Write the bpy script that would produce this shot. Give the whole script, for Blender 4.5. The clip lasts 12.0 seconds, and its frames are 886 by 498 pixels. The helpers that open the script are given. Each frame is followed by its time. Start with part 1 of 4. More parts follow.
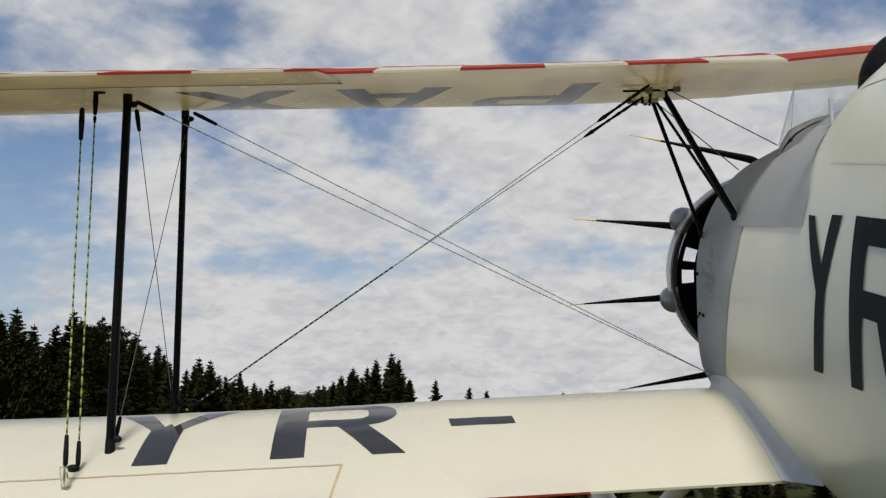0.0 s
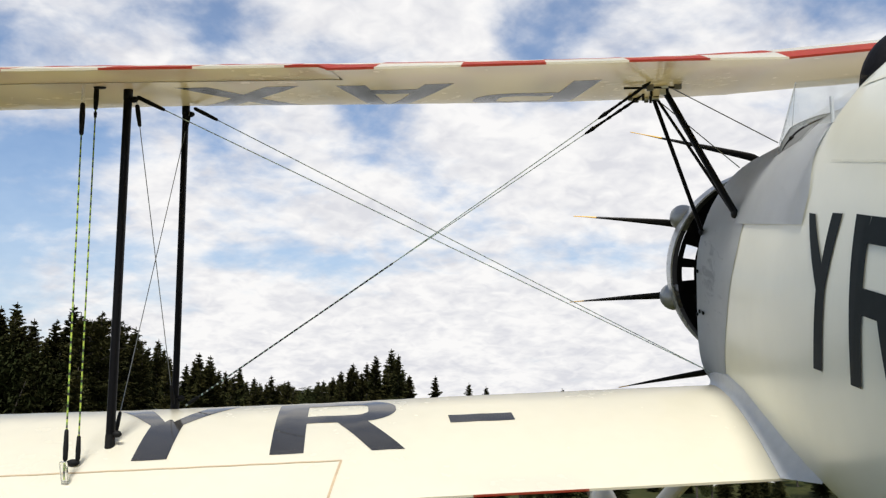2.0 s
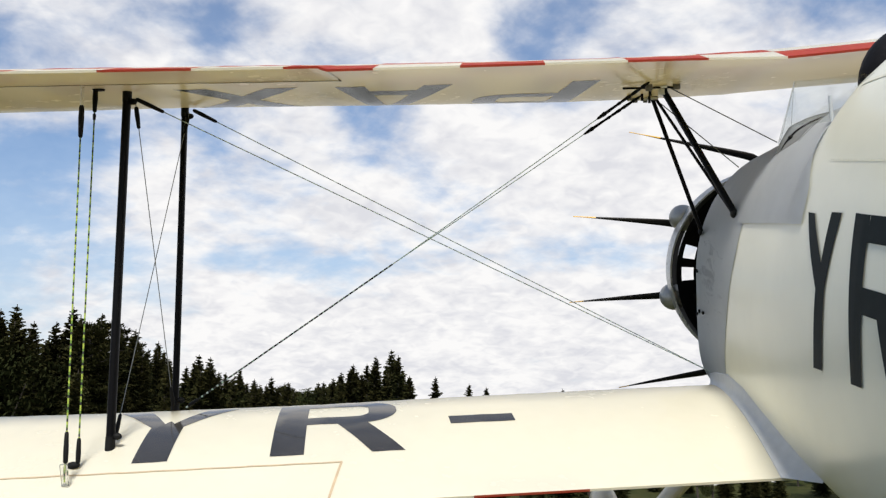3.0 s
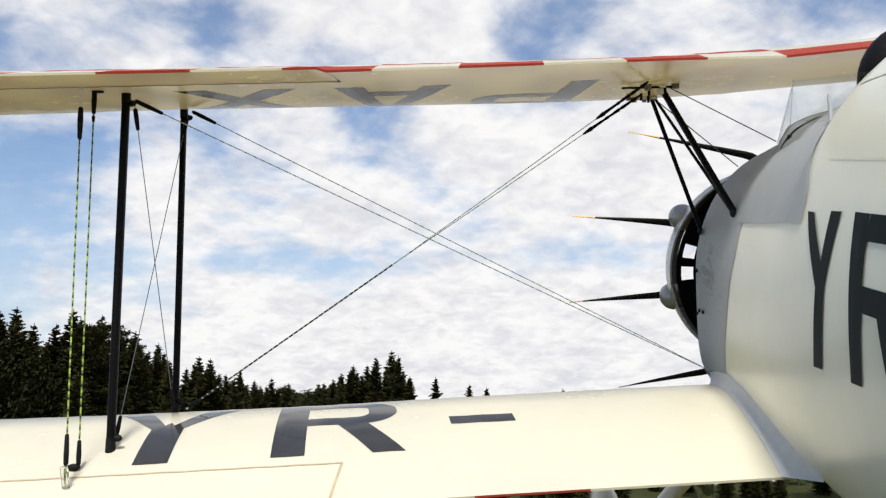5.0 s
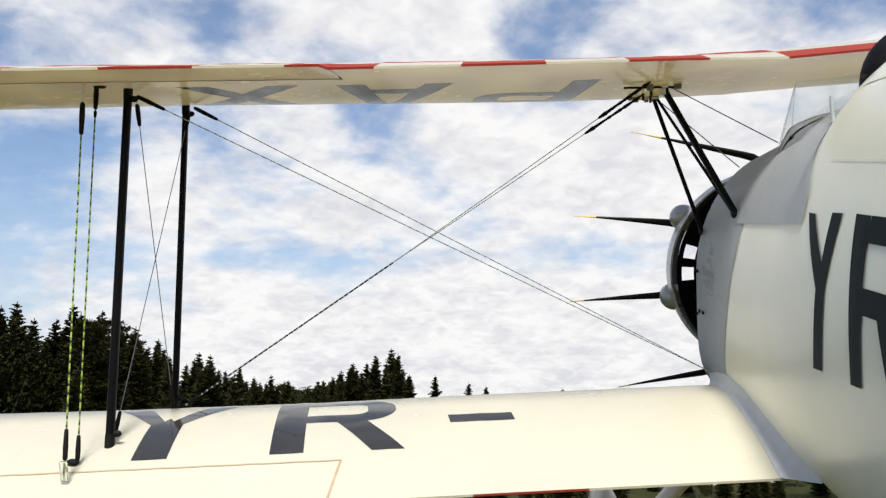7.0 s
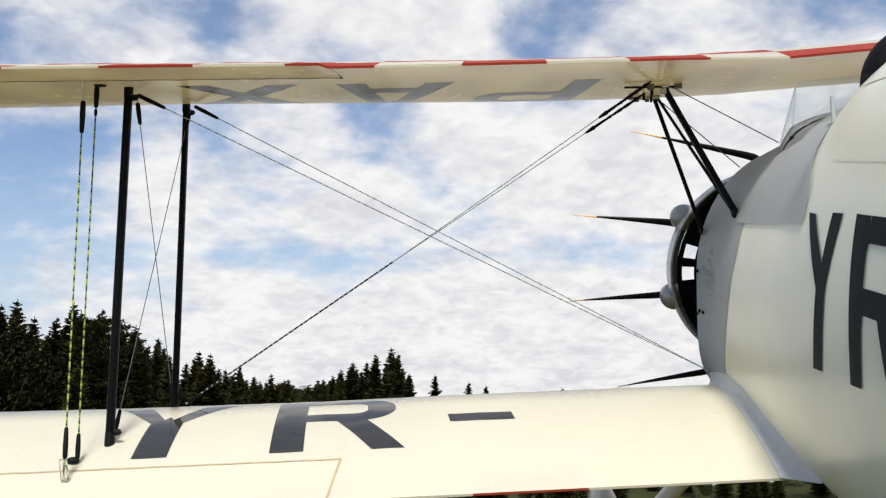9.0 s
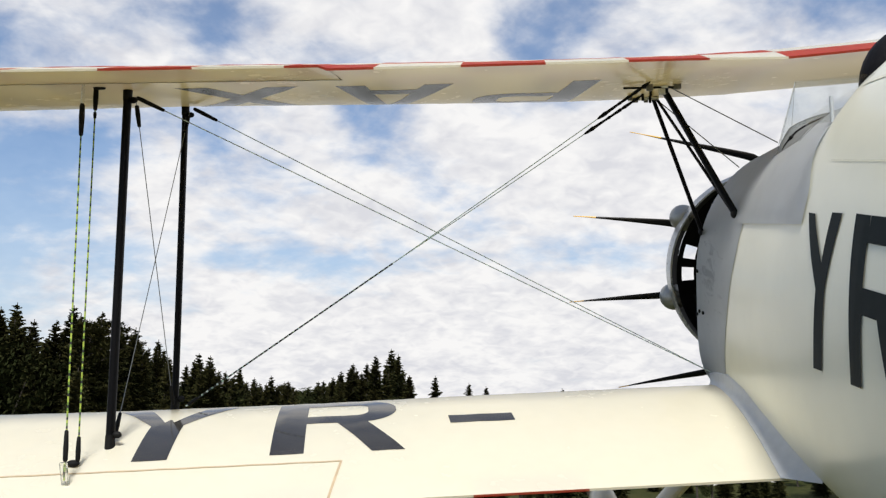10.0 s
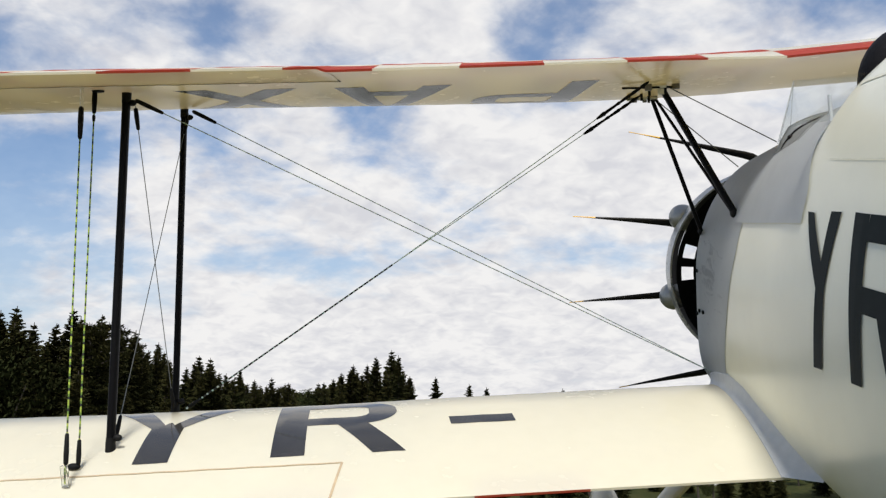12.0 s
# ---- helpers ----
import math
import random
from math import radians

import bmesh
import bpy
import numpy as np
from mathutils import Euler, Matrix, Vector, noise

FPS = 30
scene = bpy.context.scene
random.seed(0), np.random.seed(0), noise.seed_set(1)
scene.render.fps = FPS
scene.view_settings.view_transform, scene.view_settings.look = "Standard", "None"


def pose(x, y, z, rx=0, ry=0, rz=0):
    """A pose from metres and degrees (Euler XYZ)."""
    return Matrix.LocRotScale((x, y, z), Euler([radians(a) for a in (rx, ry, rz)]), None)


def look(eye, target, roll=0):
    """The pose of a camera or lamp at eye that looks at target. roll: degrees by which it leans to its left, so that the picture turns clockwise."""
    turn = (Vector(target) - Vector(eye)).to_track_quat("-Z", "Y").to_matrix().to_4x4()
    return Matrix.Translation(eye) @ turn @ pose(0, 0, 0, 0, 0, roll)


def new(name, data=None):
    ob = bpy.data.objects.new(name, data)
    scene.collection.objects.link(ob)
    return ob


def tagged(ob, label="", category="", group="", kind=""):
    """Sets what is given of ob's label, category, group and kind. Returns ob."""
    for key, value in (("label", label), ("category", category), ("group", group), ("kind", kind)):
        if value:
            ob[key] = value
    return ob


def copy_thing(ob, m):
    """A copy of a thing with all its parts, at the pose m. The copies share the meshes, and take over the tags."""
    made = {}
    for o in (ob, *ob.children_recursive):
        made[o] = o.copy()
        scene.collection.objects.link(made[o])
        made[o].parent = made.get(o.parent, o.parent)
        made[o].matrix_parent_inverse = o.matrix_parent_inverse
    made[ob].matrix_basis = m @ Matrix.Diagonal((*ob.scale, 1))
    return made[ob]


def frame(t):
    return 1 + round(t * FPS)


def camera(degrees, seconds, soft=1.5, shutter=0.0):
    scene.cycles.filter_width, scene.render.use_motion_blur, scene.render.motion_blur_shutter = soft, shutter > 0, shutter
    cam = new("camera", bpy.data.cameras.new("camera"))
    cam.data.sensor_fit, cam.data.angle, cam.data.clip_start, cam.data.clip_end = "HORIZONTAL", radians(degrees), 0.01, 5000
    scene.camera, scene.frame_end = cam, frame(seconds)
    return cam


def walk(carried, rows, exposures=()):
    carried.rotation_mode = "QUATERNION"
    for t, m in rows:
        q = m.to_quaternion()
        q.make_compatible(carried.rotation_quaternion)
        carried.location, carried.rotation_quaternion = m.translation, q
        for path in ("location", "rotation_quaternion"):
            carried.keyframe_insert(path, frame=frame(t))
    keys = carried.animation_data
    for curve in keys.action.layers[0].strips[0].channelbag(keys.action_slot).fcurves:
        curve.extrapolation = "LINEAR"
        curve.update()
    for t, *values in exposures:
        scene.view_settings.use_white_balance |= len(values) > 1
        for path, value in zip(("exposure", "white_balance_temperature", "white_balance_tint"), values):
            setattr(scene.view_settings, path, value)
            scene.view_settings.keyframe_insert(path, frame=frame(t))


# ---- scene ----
S = 0.25                      # wing chord of the model aeroplane, in metres
EYE = Vector((0.0, 0.0, 22.0))


def rot(axis, a):
    return Matrix.Rotation(a, 4, axis)


# where the camera sits on the aeroplane (chords, radians), and how the aeroplane hangs in the air
SEAT = Matrix.Translation(Vector((-1.2015, -3.5567, 1.0376)) * S) @ rot("Z", 0.0945) @ rot("X", -0.0986) @ rot("Y", 0.0558)
HEAD = Matrix.Translation(EYE) @ rot("X", radians(11.0)) @ rot("Y", radians(0.6))
PLANE = HEAD @ SEAT.inverted()

cam = camera(57.594, 12.0, soft=1.3)
# seconds, and the small shake of the mount: yaw, pitch, roll in degrees
SHAKE = [(0.0, -0.014, 0.16, 0.145), (0.5, -0.033, -0.227, 0.33), (1.0, -0.02, 0.029, 0.045), (1.5, -0.042, -0.072, 0.129), (2.0, 0.0, -0.088, 0.375),
         (2.5, -0.035, -0.023, 0.099), (4.5, -0.004, -0.055, 0.344), (5.0, -0.054, 0.005, -0.098), (5.5, -0.011, -0.029, 0.209), (6.0, -0.016, -0.106, 0.352),
         (6.5, -0.012, -0.074, 0.344), (7.0, -0.009, -0.114, 0.393), (9.0, 0.007, -0.171, 0.517), (9.5, -0.023, -0.041, 0.197), (10.0, -0.014, -0.075, 0.294),
         (10.5, -0.007, -0.104, 0.316), (11.0, -0.032, 0.026, 0.015), (11.5, -0.028, 0.057, 0.143), (12.0, -0.041, -0.001, -0.028)]
walk(cam, [(t, HEAD @ rot("Z", radians(a)) @ rot("X", radians(90 + b)) @ rot("Z", radians(c))) for t, a, b, c in SHAKE],
     exposures=[(0.0, -0.55), (0.5, -0.45), (1.0, -0.27), (1.5, -0.10), (2.2, 0.0), (8.6, 0.0), (9.2, -0.07), (10.2, -0.04), (11.0, -0.05), (12.0, -0.12)])

# ---- light ----
SUN = (PLANE.to_3x3() @ Vector((0.03, -0.33, 0.94))).normalized()
lamp = new("sun", bpy.data.lights.new("sun", "SUN"))
lamp.data.energy, lamp.data.angle, lamp.data.color = 5.2, radians(14.0), (1.0, 0.955, 0.87)
lamp.matrix_world = look(EYE + SUN * 50, EYE)


def sky_world():
    w = bpy.data.worlds.new("sky")
    scene.world = w
    w.use_nodes = True
    n, l = w.node_tree.nodes, w.node_tree.links
    n.clear()
    out, bg = n.new("ShaderNodeOutputWorld"), n.new("ShaderNodeBackground")
    sky = n.new("ShaderNodeTexSky")
    sky.sky_type, sky.sun_disc = "NISHITA", False
    sky.sun_elevation, sky.sun_rotation = math.asin(SUN.z), math.atan2(SUN.x, SUN.y)
    sky.air_density, sky.dust_density, sky.ozone_density = 1.1, 0.3, 2.0
    tc, sep = n.new("ShaderNodeTexCoord"), n.new("ShaderNodeSeparateXYZ")
    l.new(tc.outputs["Generated"], sep.inputs[0])

    def math_node(op, a, b=None, c=None, clamp=False):
        m = n.new("ShaderNodeMath")
        m.operation, m.use_clamp = op, clamp
        for i, v in enumerate((a, b, c)):
            if v is None:
                continue
            if isinstance(v, (int, float)):
                m.inputs[i].default_value = v
            else:
                l.new(v, m.inputs[i])
        return m.outputs[0]

    # cloud sheet: the direction cast on to a flat layer overhead
    up = math_node("ADD", math_node("MAXIMUM", sep.outputs[2], 0.0), 0.35)
    flat = n.new("ShaderNodeCombineXYZ")
    l.new(math_node("DIVIDE", sep.outputs[0], up), flat.inputs[0])
    l.new(math_node("DIVIDE", sep.outputs[1], up), flat.inputs[1])

    def cloud_noise(scale, detail, rough, shift, warp, stretch=1.0):
        mp, tx = n.new("ShaderNodeMapping"), n.new("ShaderNodeTexNoise")
        mp.inputs["Location"].default_value = shift
        mp.inputs["Rotation"].default_value = (0, 0, -0.6)
        mp.inputs["Scale"].default_value = (1.0, stretch, 1.0)
        l.new(flat.outputs[0], mp.inputs[0])
        l.new(mp.outputs[0], tx.inputs["Vector"])
        tx.inputs["Scale"].default_value, tx.inputs["Detail"].default_value = scale, detail
        tx.inputs["Roughness"].default_value, tx.inputs["Distortion"].default_value = rough, warp
        return tx.outputs["Fac"]

    big = cloud_noise(1.7, 2.0, 0.5, (1.9, 6.4, 0.0), 0.3)
    mid = cloud_noise(4.2, 6.0, 0.55, (0.4, 5.2, 0.0), 0.3, 1.2)
    fine = cloud_noise(12.0, 5.0, 0.55, (7.0, 2.2, 0.0), 0.2, 1.1)
    body = math_node("ADD", math_node("MULTIPLY", big, 0.55), math_node("MULTIPLY", mid, 0.46))
    body = math_node("ADD", body, math_node("MULTIPLY", fine, 0.19))
    # thinner cloud to the west and overhead, thicker towards the horizon
    west = n.new("ShaderNodeMapRange")
    west.interpolation_type = "SMOOTHSTEP"
    l.new(sep.outputs[0], west.inputs[0])
    west.inputs[1].default_value, west.inputs[2].default_value = -0.60, 0.05
    west.inputs[3].default_value, west.inputs[4].default_value = -0.082, 0.055
    low = math_node("MULTIPLY", math_node("SUBTRACT", 0.24, sep.outputs[2]), 0.30)
    body = math_node("ADD", math_node("ADD", body, low), west.outputs[0])
    cover = n.new("ShaderNodeMapRange")
    cover.interpolation_type = "SMOOTHSTEP"
    l.new(body, cover.inputs[0])
    cover.inputs[1].default_value, cover.inputs[2].default_value = 0.46, 0.645
    cover.inputs[3].default_value, cover.inputs[4].default_value = 0.16, 1.0
    # cloud brightness: thick parts a little greyer
    tone = n.new("ShaderNodeValToRGB")
    soft, puff = cloud_noise(6.0, 5.0, 0.55, (3.0, 9.2, 0.0), 0.3, 1.3), cloud_noise(22.0, 2.5, 0.5, (5.0, 1.7, 0.0), 0.6)
    l.new(math_node("ADD", math_node("MULTIPLY", soft, 0.62), math_node("MULTIPLY", puff, 0.38)), tone.inputs[0])
    tone.color_ramp.elements[0].position, tone.color_ramp.elements[0].color = 0.36, (0.74, 0.745, 0.79, 1)
    tone.color_ramp.elements[1].position, tone.color_ramp.elements[1].color = 0.58, (0.97, 0.96, 0.955, 1)
    blue = n.new("ShaderNodeMix")
    blue.data_type, blue.blend_type = "RGBA", "MULTIPLY"
    blue.inputs[0].default_value = 1.0
    l.new(sky.outputs[0], blue.inputs[6])
    blue.inputs[7].default_value = (0.074, 0.106, 0.132, 1)
    # milky air low over the land
    haze, milk = n.new("ShaderNodeMapRange"), n.new("ShaderNodeMix")
    haze.interpolation_type = "SMOOTHSTEP"
    l.new(sep.outputs[2], haze.inputs[0])
    haze.inputs[1].default_value, haze.inputs[2].default_value, haze.inputs[3].default_value, haze.inputs[4].default_value = 0.0, 0.34, 0.85, 0.0
    milk.data_type = "RGBA"
    l.new(haze.outputs[0], milk.inputs[0])
    l.new(blue.outputs[2], milk.inputs[6])
    milk.inputs[7].default_value = (0.60, 0.68, 0.78, 1)
    mix = n.new("ShaderNodeMix")
    mix.data_type = "RGBA"
    l.new(cover.outputs[0], mix.inputs[0])
    l.new(milk.outputs[2], mix.inputs[6])
    l.new(tone.outputs[0], mix.inputs[7])
    l.new(mix.outputs[2], bg.inputs[0])
    bg.inputs[1].default_value = 1.0
    l.new(bg.outputs[0], out.inputs[0])


sky_world()


# ---- materials ----
def material(name, colour, rough=0.5, metal=0.0, grain=0.0, scale=20.0, second=None, bump=0.0, bump_scale=200.0, coat=0.0, spec=0.5,
             through_light=0.0, through_tint=None, transmission=0.0, rand=0.0, wear=0.0):
    """Principled surface with colour variation at two scales, fine relief and optional light passing through thin skin."""
    m = bpy.data.materials.new(name)
    m.use_nodes = True
    n, l = m.node_tree.nodes, m.node_tree.links
    p, out = n["Principled BSDF"], n["Material Output"]
    p.inputs["Roughness"].default_value, p.inputs["Metallic"].default_value = rough, metal
    p.inputs["Coat Weight"].default_value, p.inputs["Specular IOR Level"].default_value = coat, spec
    p.inputs["Coat Roughness"].default_value = 0.08
    p.inputs["Transmission Weight"].default_value = transmission
    tc = n.new("ShaderNodeTexCoord")
    a, b = n.new("ShaderNodeTexNoise"), n.new("ShaderNodeTexNoise")
    for tx, s, d in ((a, scale, 5.0), (b, scale * 7.3, 4.0)):
        tx.inputs["Scale"].default_value, tx.inputs["Detail"].default_value = s, d
        l.new(tc.outputs["Object"], tx.inputs["Vector"])
    both = n.new("ShaderNodeMath")
    both.operation = "ADD"
    l.new(a.outputs["Fac"], both.inputs[0])
    l.new(b.outputs["Fac"], both.inputs[1])
    fac = n.new("ShaderNodeMapRange")
    l.new(both.outputs[0], fac.inputs[0])
    fac.inputs[1].default_value, fac.inputs[2].default_value = 0.7, 1.3
    mix = n.new("ShaderNodeMix")
    mix.data_type = "RGBA"
    l.new(fac.outputs[0], mix.inputs[0])
    c = Vector(colour)
    d = Vector(second) if second else c * (1.0 - grain)
    mix.inputs[6].default_value, mix.inputs[7].default_value = (*c, 1), (*d, 1)
    col = mix.outputs[2]
    if rand:
        info, hsv = n.new("ShaderNodeObjectInfo"), n.new("ShaderNodeHueSaturation")
        rr = n.new("ShaderNodeMapRange")
        l.new(info.outputs["Random"], rr.inputs[0])
        rr.inputs[3].default_value, rr.inputs[4].default_value = 1 - rand, 1 + rand
        l.new(rr.outputs[0], hsv.inputs["Value"])
        l.new(col, hsv.inputs["Color"])
        col = hsv.outputs[0]
    l.new(col, p.inputs["Base Color"])
    if wear:
        r2 = n.new("ShaderNodeMapRange")
        l.new(both.outputs[0], r2.inputs[0])
        r2.inputs[1].default_value, r2.inputs[2].default_value = 0.7, 1.3
        r2.inputs[3].default_value, r2.inputs[4].default_value = rough - wear, rough + wear
        l.new(r2.outputs[0], p.inputs["Roughness"])
    if bump:
        tx, bp = n.new("ShaderNodeTexNoise"), n.new("ShaderNodeBump")
        tx.inputs["Scale"].default_value, tx.inputs["Detail"].default_value = bump_scale, 3.0
        l.new(tc.outputs["Object"], tx.inputs["Vector"])
        l.new(tx.outputs["Fac"], bp.inputs["Height"])
        bp.inputs["Strength"].default_value, bp.inputs["Distance"].default_value = bump, 0.002
        l.new(bp.outputs[0], p.inputs["Normal"])
    if through_light:
        tr, ms = n.new("ShaderNodeBsdfTranslucent"), n.new("ShaderNodeMixShader")
        tr.inputs[0].default_value = (*through_tint, 1) if through_tint else (c[0], c[1] * 0.88, c[2] * 0.56, 1)
        ms.inputs[0].default_value = through_light
        l.new(p.outputs[0], ms.inputs[1])
        l.new(tr.outputs[0], ms.inputs[2])
        l.new(ms.outputs[0], out.inputs[0])
    return m


CREAM = (0.82, 0.795, 0.67)
film_cream = material("cream_film", CREAM, 0.26, 0, 0.05, 9, coat=0.2, through_light=0.31, wear=0.02)
paint_cream = material("cream_paint", (0.80, 0.785, 0.65), 0.32, 0, 0.05, 5, coat=0.2, wear=0.015)
film_red = material("red_film", (0.36, 0.024, 0.020), 0.45, 0, 0.12, 12, spec=0.12, through_light=0.26, through_tint=(0.80, 0.62, 0.36))
film_navy = material("navy_film", (0.040, 0.038, 0.036), 0.09, 0, 0.3, 14, spec=0.42, wear=0.02)
# dark glossy letters under the wing: the sky's pale sheen is in the base
film_navy_sheen = material("navy_sheen_film", (0.115, 0.127, 0.135), 0.24, 0, 0.2, 14, spec=0.32, wear=0.03)
paint_letter = material("dark_letter_paint", (0.010, 0.016, 0.018), 0.6, 0, 0.3, 14, spec=0.12)
paint_grey = material("silver_grey_paint", (0.68, 0.70, 0.72), 0.42, 0.08, 0.07, 7, wear=0.01)
nose_grey = material("nose_panel_paint", (0.68, 0.70, 0.72), 0.42, 0.08, 0.07, 7, wear=0.01)


def feather_marks(m, centre, size, colour):
    """Feathery darker marks on a painted panel, round a place on it."""
    n, l = m.node_tree.nodes, m.node_tree.links
    p = n["Principled BSDF"]
    old = p.inputs["Base Color"].links[0].from_socket
    tc, mp, tx, dist = n.new("ShaderNodeTexCoord"), n.new("ShaderNodeMapping"), n.new("ShaderNodeTexNoise"), n.new("ShaderNodeVectorMath")
    l.new(tc.outputs["Object"], mp.inputs[0])
    mp.inputs["Rotation"].default_value, mp.inputs["Scale"].default_value = (0.7, 0, 0), (1.0, 0.5, 1.6)
    l.new(mp.outputs[0], tx.inputs["Vector"])
    tx.inputs["Scale"].default_value, tx.inputs["Detail"].default_value, tx.inputs["Distortion"].default_value = 70.0, 3.0, 0.8
    dist.operation = "DISTANCE"
    l.new(tc.outputs["Object"], dist.inputs[0])
    dist.inputs[1].default_value = centre
    near, mask = n.new("ShaderNodeMapRange"), n.new("ShaderNodeMath")
    l.new(dist.outputs["Value"], near.inputs[0])
    near.inputs[1].default_value, near.inputs[2].default_value, near.inputs[3].default_value, near.inputs[4].default_value = 0.0, size, 0.20, -0.25
    mask.operation = "ADD"
    l.new(near.outputs[0], mask.inputs[0])
    l.new(tx.outputs["Fac"], mask.inputs[1])
    edge = n.new("ShaderNodeMapRange")
    l.new(mask.outputs[0], edge.inputs[0])
    edge.inputs[1].default_value, edge.inputs[2].default_value, edge.inputs[4].default_value = 0.54, 0.70, 0.6
    mix = n.new("ShaderNodeMix")
    mix.data_type = "RGBA"
    l.new(edge.outputs[0], mix.inputs[0])
    l.new(old, mix.inputs[6])
    mix.inputs[7].default_value = (*colour, 1)
    l.new(mix.outputs[2], p.inputs["Base Color"])


feather_marks(nose_grey, (-0.42 * S, -0.15 * S, 0.535 * S), 0.30 * S, (0.27, 0.29, 0.32))
# the deck's grey, darkened to hold the shade on the coaming's aft face
coaming_shaded = material("shaded_coaming", (0.20, 0.21, 0.215), 0.5, 0.0, 0.2, 20, spec=0.3, wear=0.05)
fairing_grey = material("blue_grey_fairing", (0.60, 0.61, 0.62), 0.55, 0.0, 0.12, 14, wear=0.06)
ring_silver = material("silver_cowl", (0.52, 0.52, 0.50), 0.34, 0.7, 0.15, 25, wear=0.1)
blister_tan = material("blister_paint", (0.45, 0.44, 0.40), 0.36, 0.4, 0.2, 30, wear=0.1)
black_gloss = material("black_lacquer", (0.004, 0.004, 0.005), 0.45, 0, 0.3, 30, spec=0.10, wear=0.06)
black_rubber = material("black_sleeve", (0.006, 0.006, 0.006), 0.65, 0, 0.3, 60, spec=0.2, bump=0.2, bump_scale=300)
black_engine = material("engine_black", (0.004, 0.004, 0.005), 0.7, 0.0, 0.3, 40, spec=0.15)
leather_black = material("black_leather", (0.008, 0.007, 0.008), 0.6, 0, 0.35, 40, spec=0.15, bump=0.3, bump_scale=220)
blade_wood = material("dark_blade", (0.008, 0.007, 0.007), 0.4, 0, 0.4, 25, spec=0.25)
tip_yellow = material("yellow_tip", (0.75, 0.42, 0.03), 0.4, 0, 0.1, 30)
cord_lime = material("lime_cord", (0.42, 0.52, 0.07), 0.7, 0, 0.25, 90)
cord_moss = material("moss_cord", (0.16, 0.28, 0.04), 0.7, 0, 0.25, 90)
cord_green = material("grey_green_cord", (0.60, 0.78, 0.68), 0.7, 0, 0.2, 90, through_light=0.4, through_tint=(0.6, 0.78, 0.68))
cord_pale = material("pale_green_cord", (0.76, 0.86, 0.80), 0.6, 0, 0.12, 90, through_light=0.5, through_tint=(0.86, 0.96, 0.90))
cord_soft = material("soft_grey_cord", (0.36, 0.40, 0.38), 0.7, 0, 0.2, 90)
cord_dark = material("dark_cord", (0.02, 0.025, 0.02), 0.7, 0, 0.2, 90)
wire_grey = material("grey_cable", (0.20, 0.21, 0.21), 0.5, 0.4, 0.2, 90)
brass_fitting = material("weathered_fitting", (0.26, 0.24, 0.20), 0.45, 0.6, 0.35, 120, wear=0.1)
clear_plastic = material("clear_plastic", (0.93, 0.94, 0.92), 0.12, 0, 0.03, 40, transmission=0.92)
seam_tan = material("tan_seam", (0.50, 0.38, 0.24), 0.7, 0, 0.3, 60)
gap_shade = material("gap_shade_strip", (0.055, 0.048, 0.03), 0.8, 0, 0.3, 60)
seam_dull = material("dull_seam", (0.75, 0.735, 0.61), 0.6, 0, 0.2, 60)
tyre_black = material("tyre_rubber", (0.02, 0.02, 0.02), 0.8, 0, 0.3, 60)
glass = bpy.data.materials.new("windscreen_sheet")
glass.use_nodes = True
_n, _l = glass.node_tree.nodes, glass.node_tree.links
_clear, _shine, _mix = _n.new("ShaderNodeBsdfTransparent"), _n.new("ShaderNodeBsdfGlossy"), _n.new("ShaderNodeMixShader")
_clear.inputs[0].default_value = (0.915, 0.935, 0.94, 1)
_shine.inputs["Roughness"].default_value = 0.06
_mix.inputs[0].default_value = 0.12
_l.new(_clear.outputs[0], _mix.inputs[1])
_l.new(_shine.outputs[0], _mix.inputs[2])
_l.new(_mix.outputs[0], _n["Material Output"].inputs[0])
needles = material("fir_needles", (0.014, 0.020, 0.009), 0.95, 0, 0.0, 0.35, second=(0.042, 0.038, 0.013), spec=0.03, rand=0.35)
leaves = material("broad_leaves", (0.014, 0.022, 0.008), 0.95, 0, 0.0, 0.7, second=(0.036, 0.038, 0.014), spec=0.03, rand=0.3)
bark = material("fir_bark", (0.055, 0.045, 0.035), 0.85, 0, 0.4, 3.0)
far_needles = material("distant_needles", (0.016, 0.025, 0.014), 0.85, 0, 0.0, 0.03, second=(0.034, 0.042, 0.018), spec=0.15)
grass = material("meadow", (0.020, 0.030, 0.009), 0.95, 0, 0.0, 0.16, second=(0.052, 0.050, 0.018), spec=0.05, bump=0.6, bump_scale=2.5)


# ---- building helpers ----
def part(name, bm, mat, parent, label="", smooth=True):
    me = bpy.data.meshes.new(name)
    bmesh.ops.recalc_face_normals(bm, faces=bm.faces)
    bm.to_mesh(me)
    bm.free()
    for x in (mat if isinstance(mat, (list, tuple)) else [mat]):
        me.materials.append(x)
    if smooth:
        me.polygons.foreach_set("use_smooth", [True] * len(me.polygons))
        me.set_sharp_from_angle(angle=radians(40))
    ob = new(name, me)
    ob.parent = parent
    if label:
        ob["label"] = label
    return ob


def V(x, y, z):
    return Vector((x, y, z)) * S


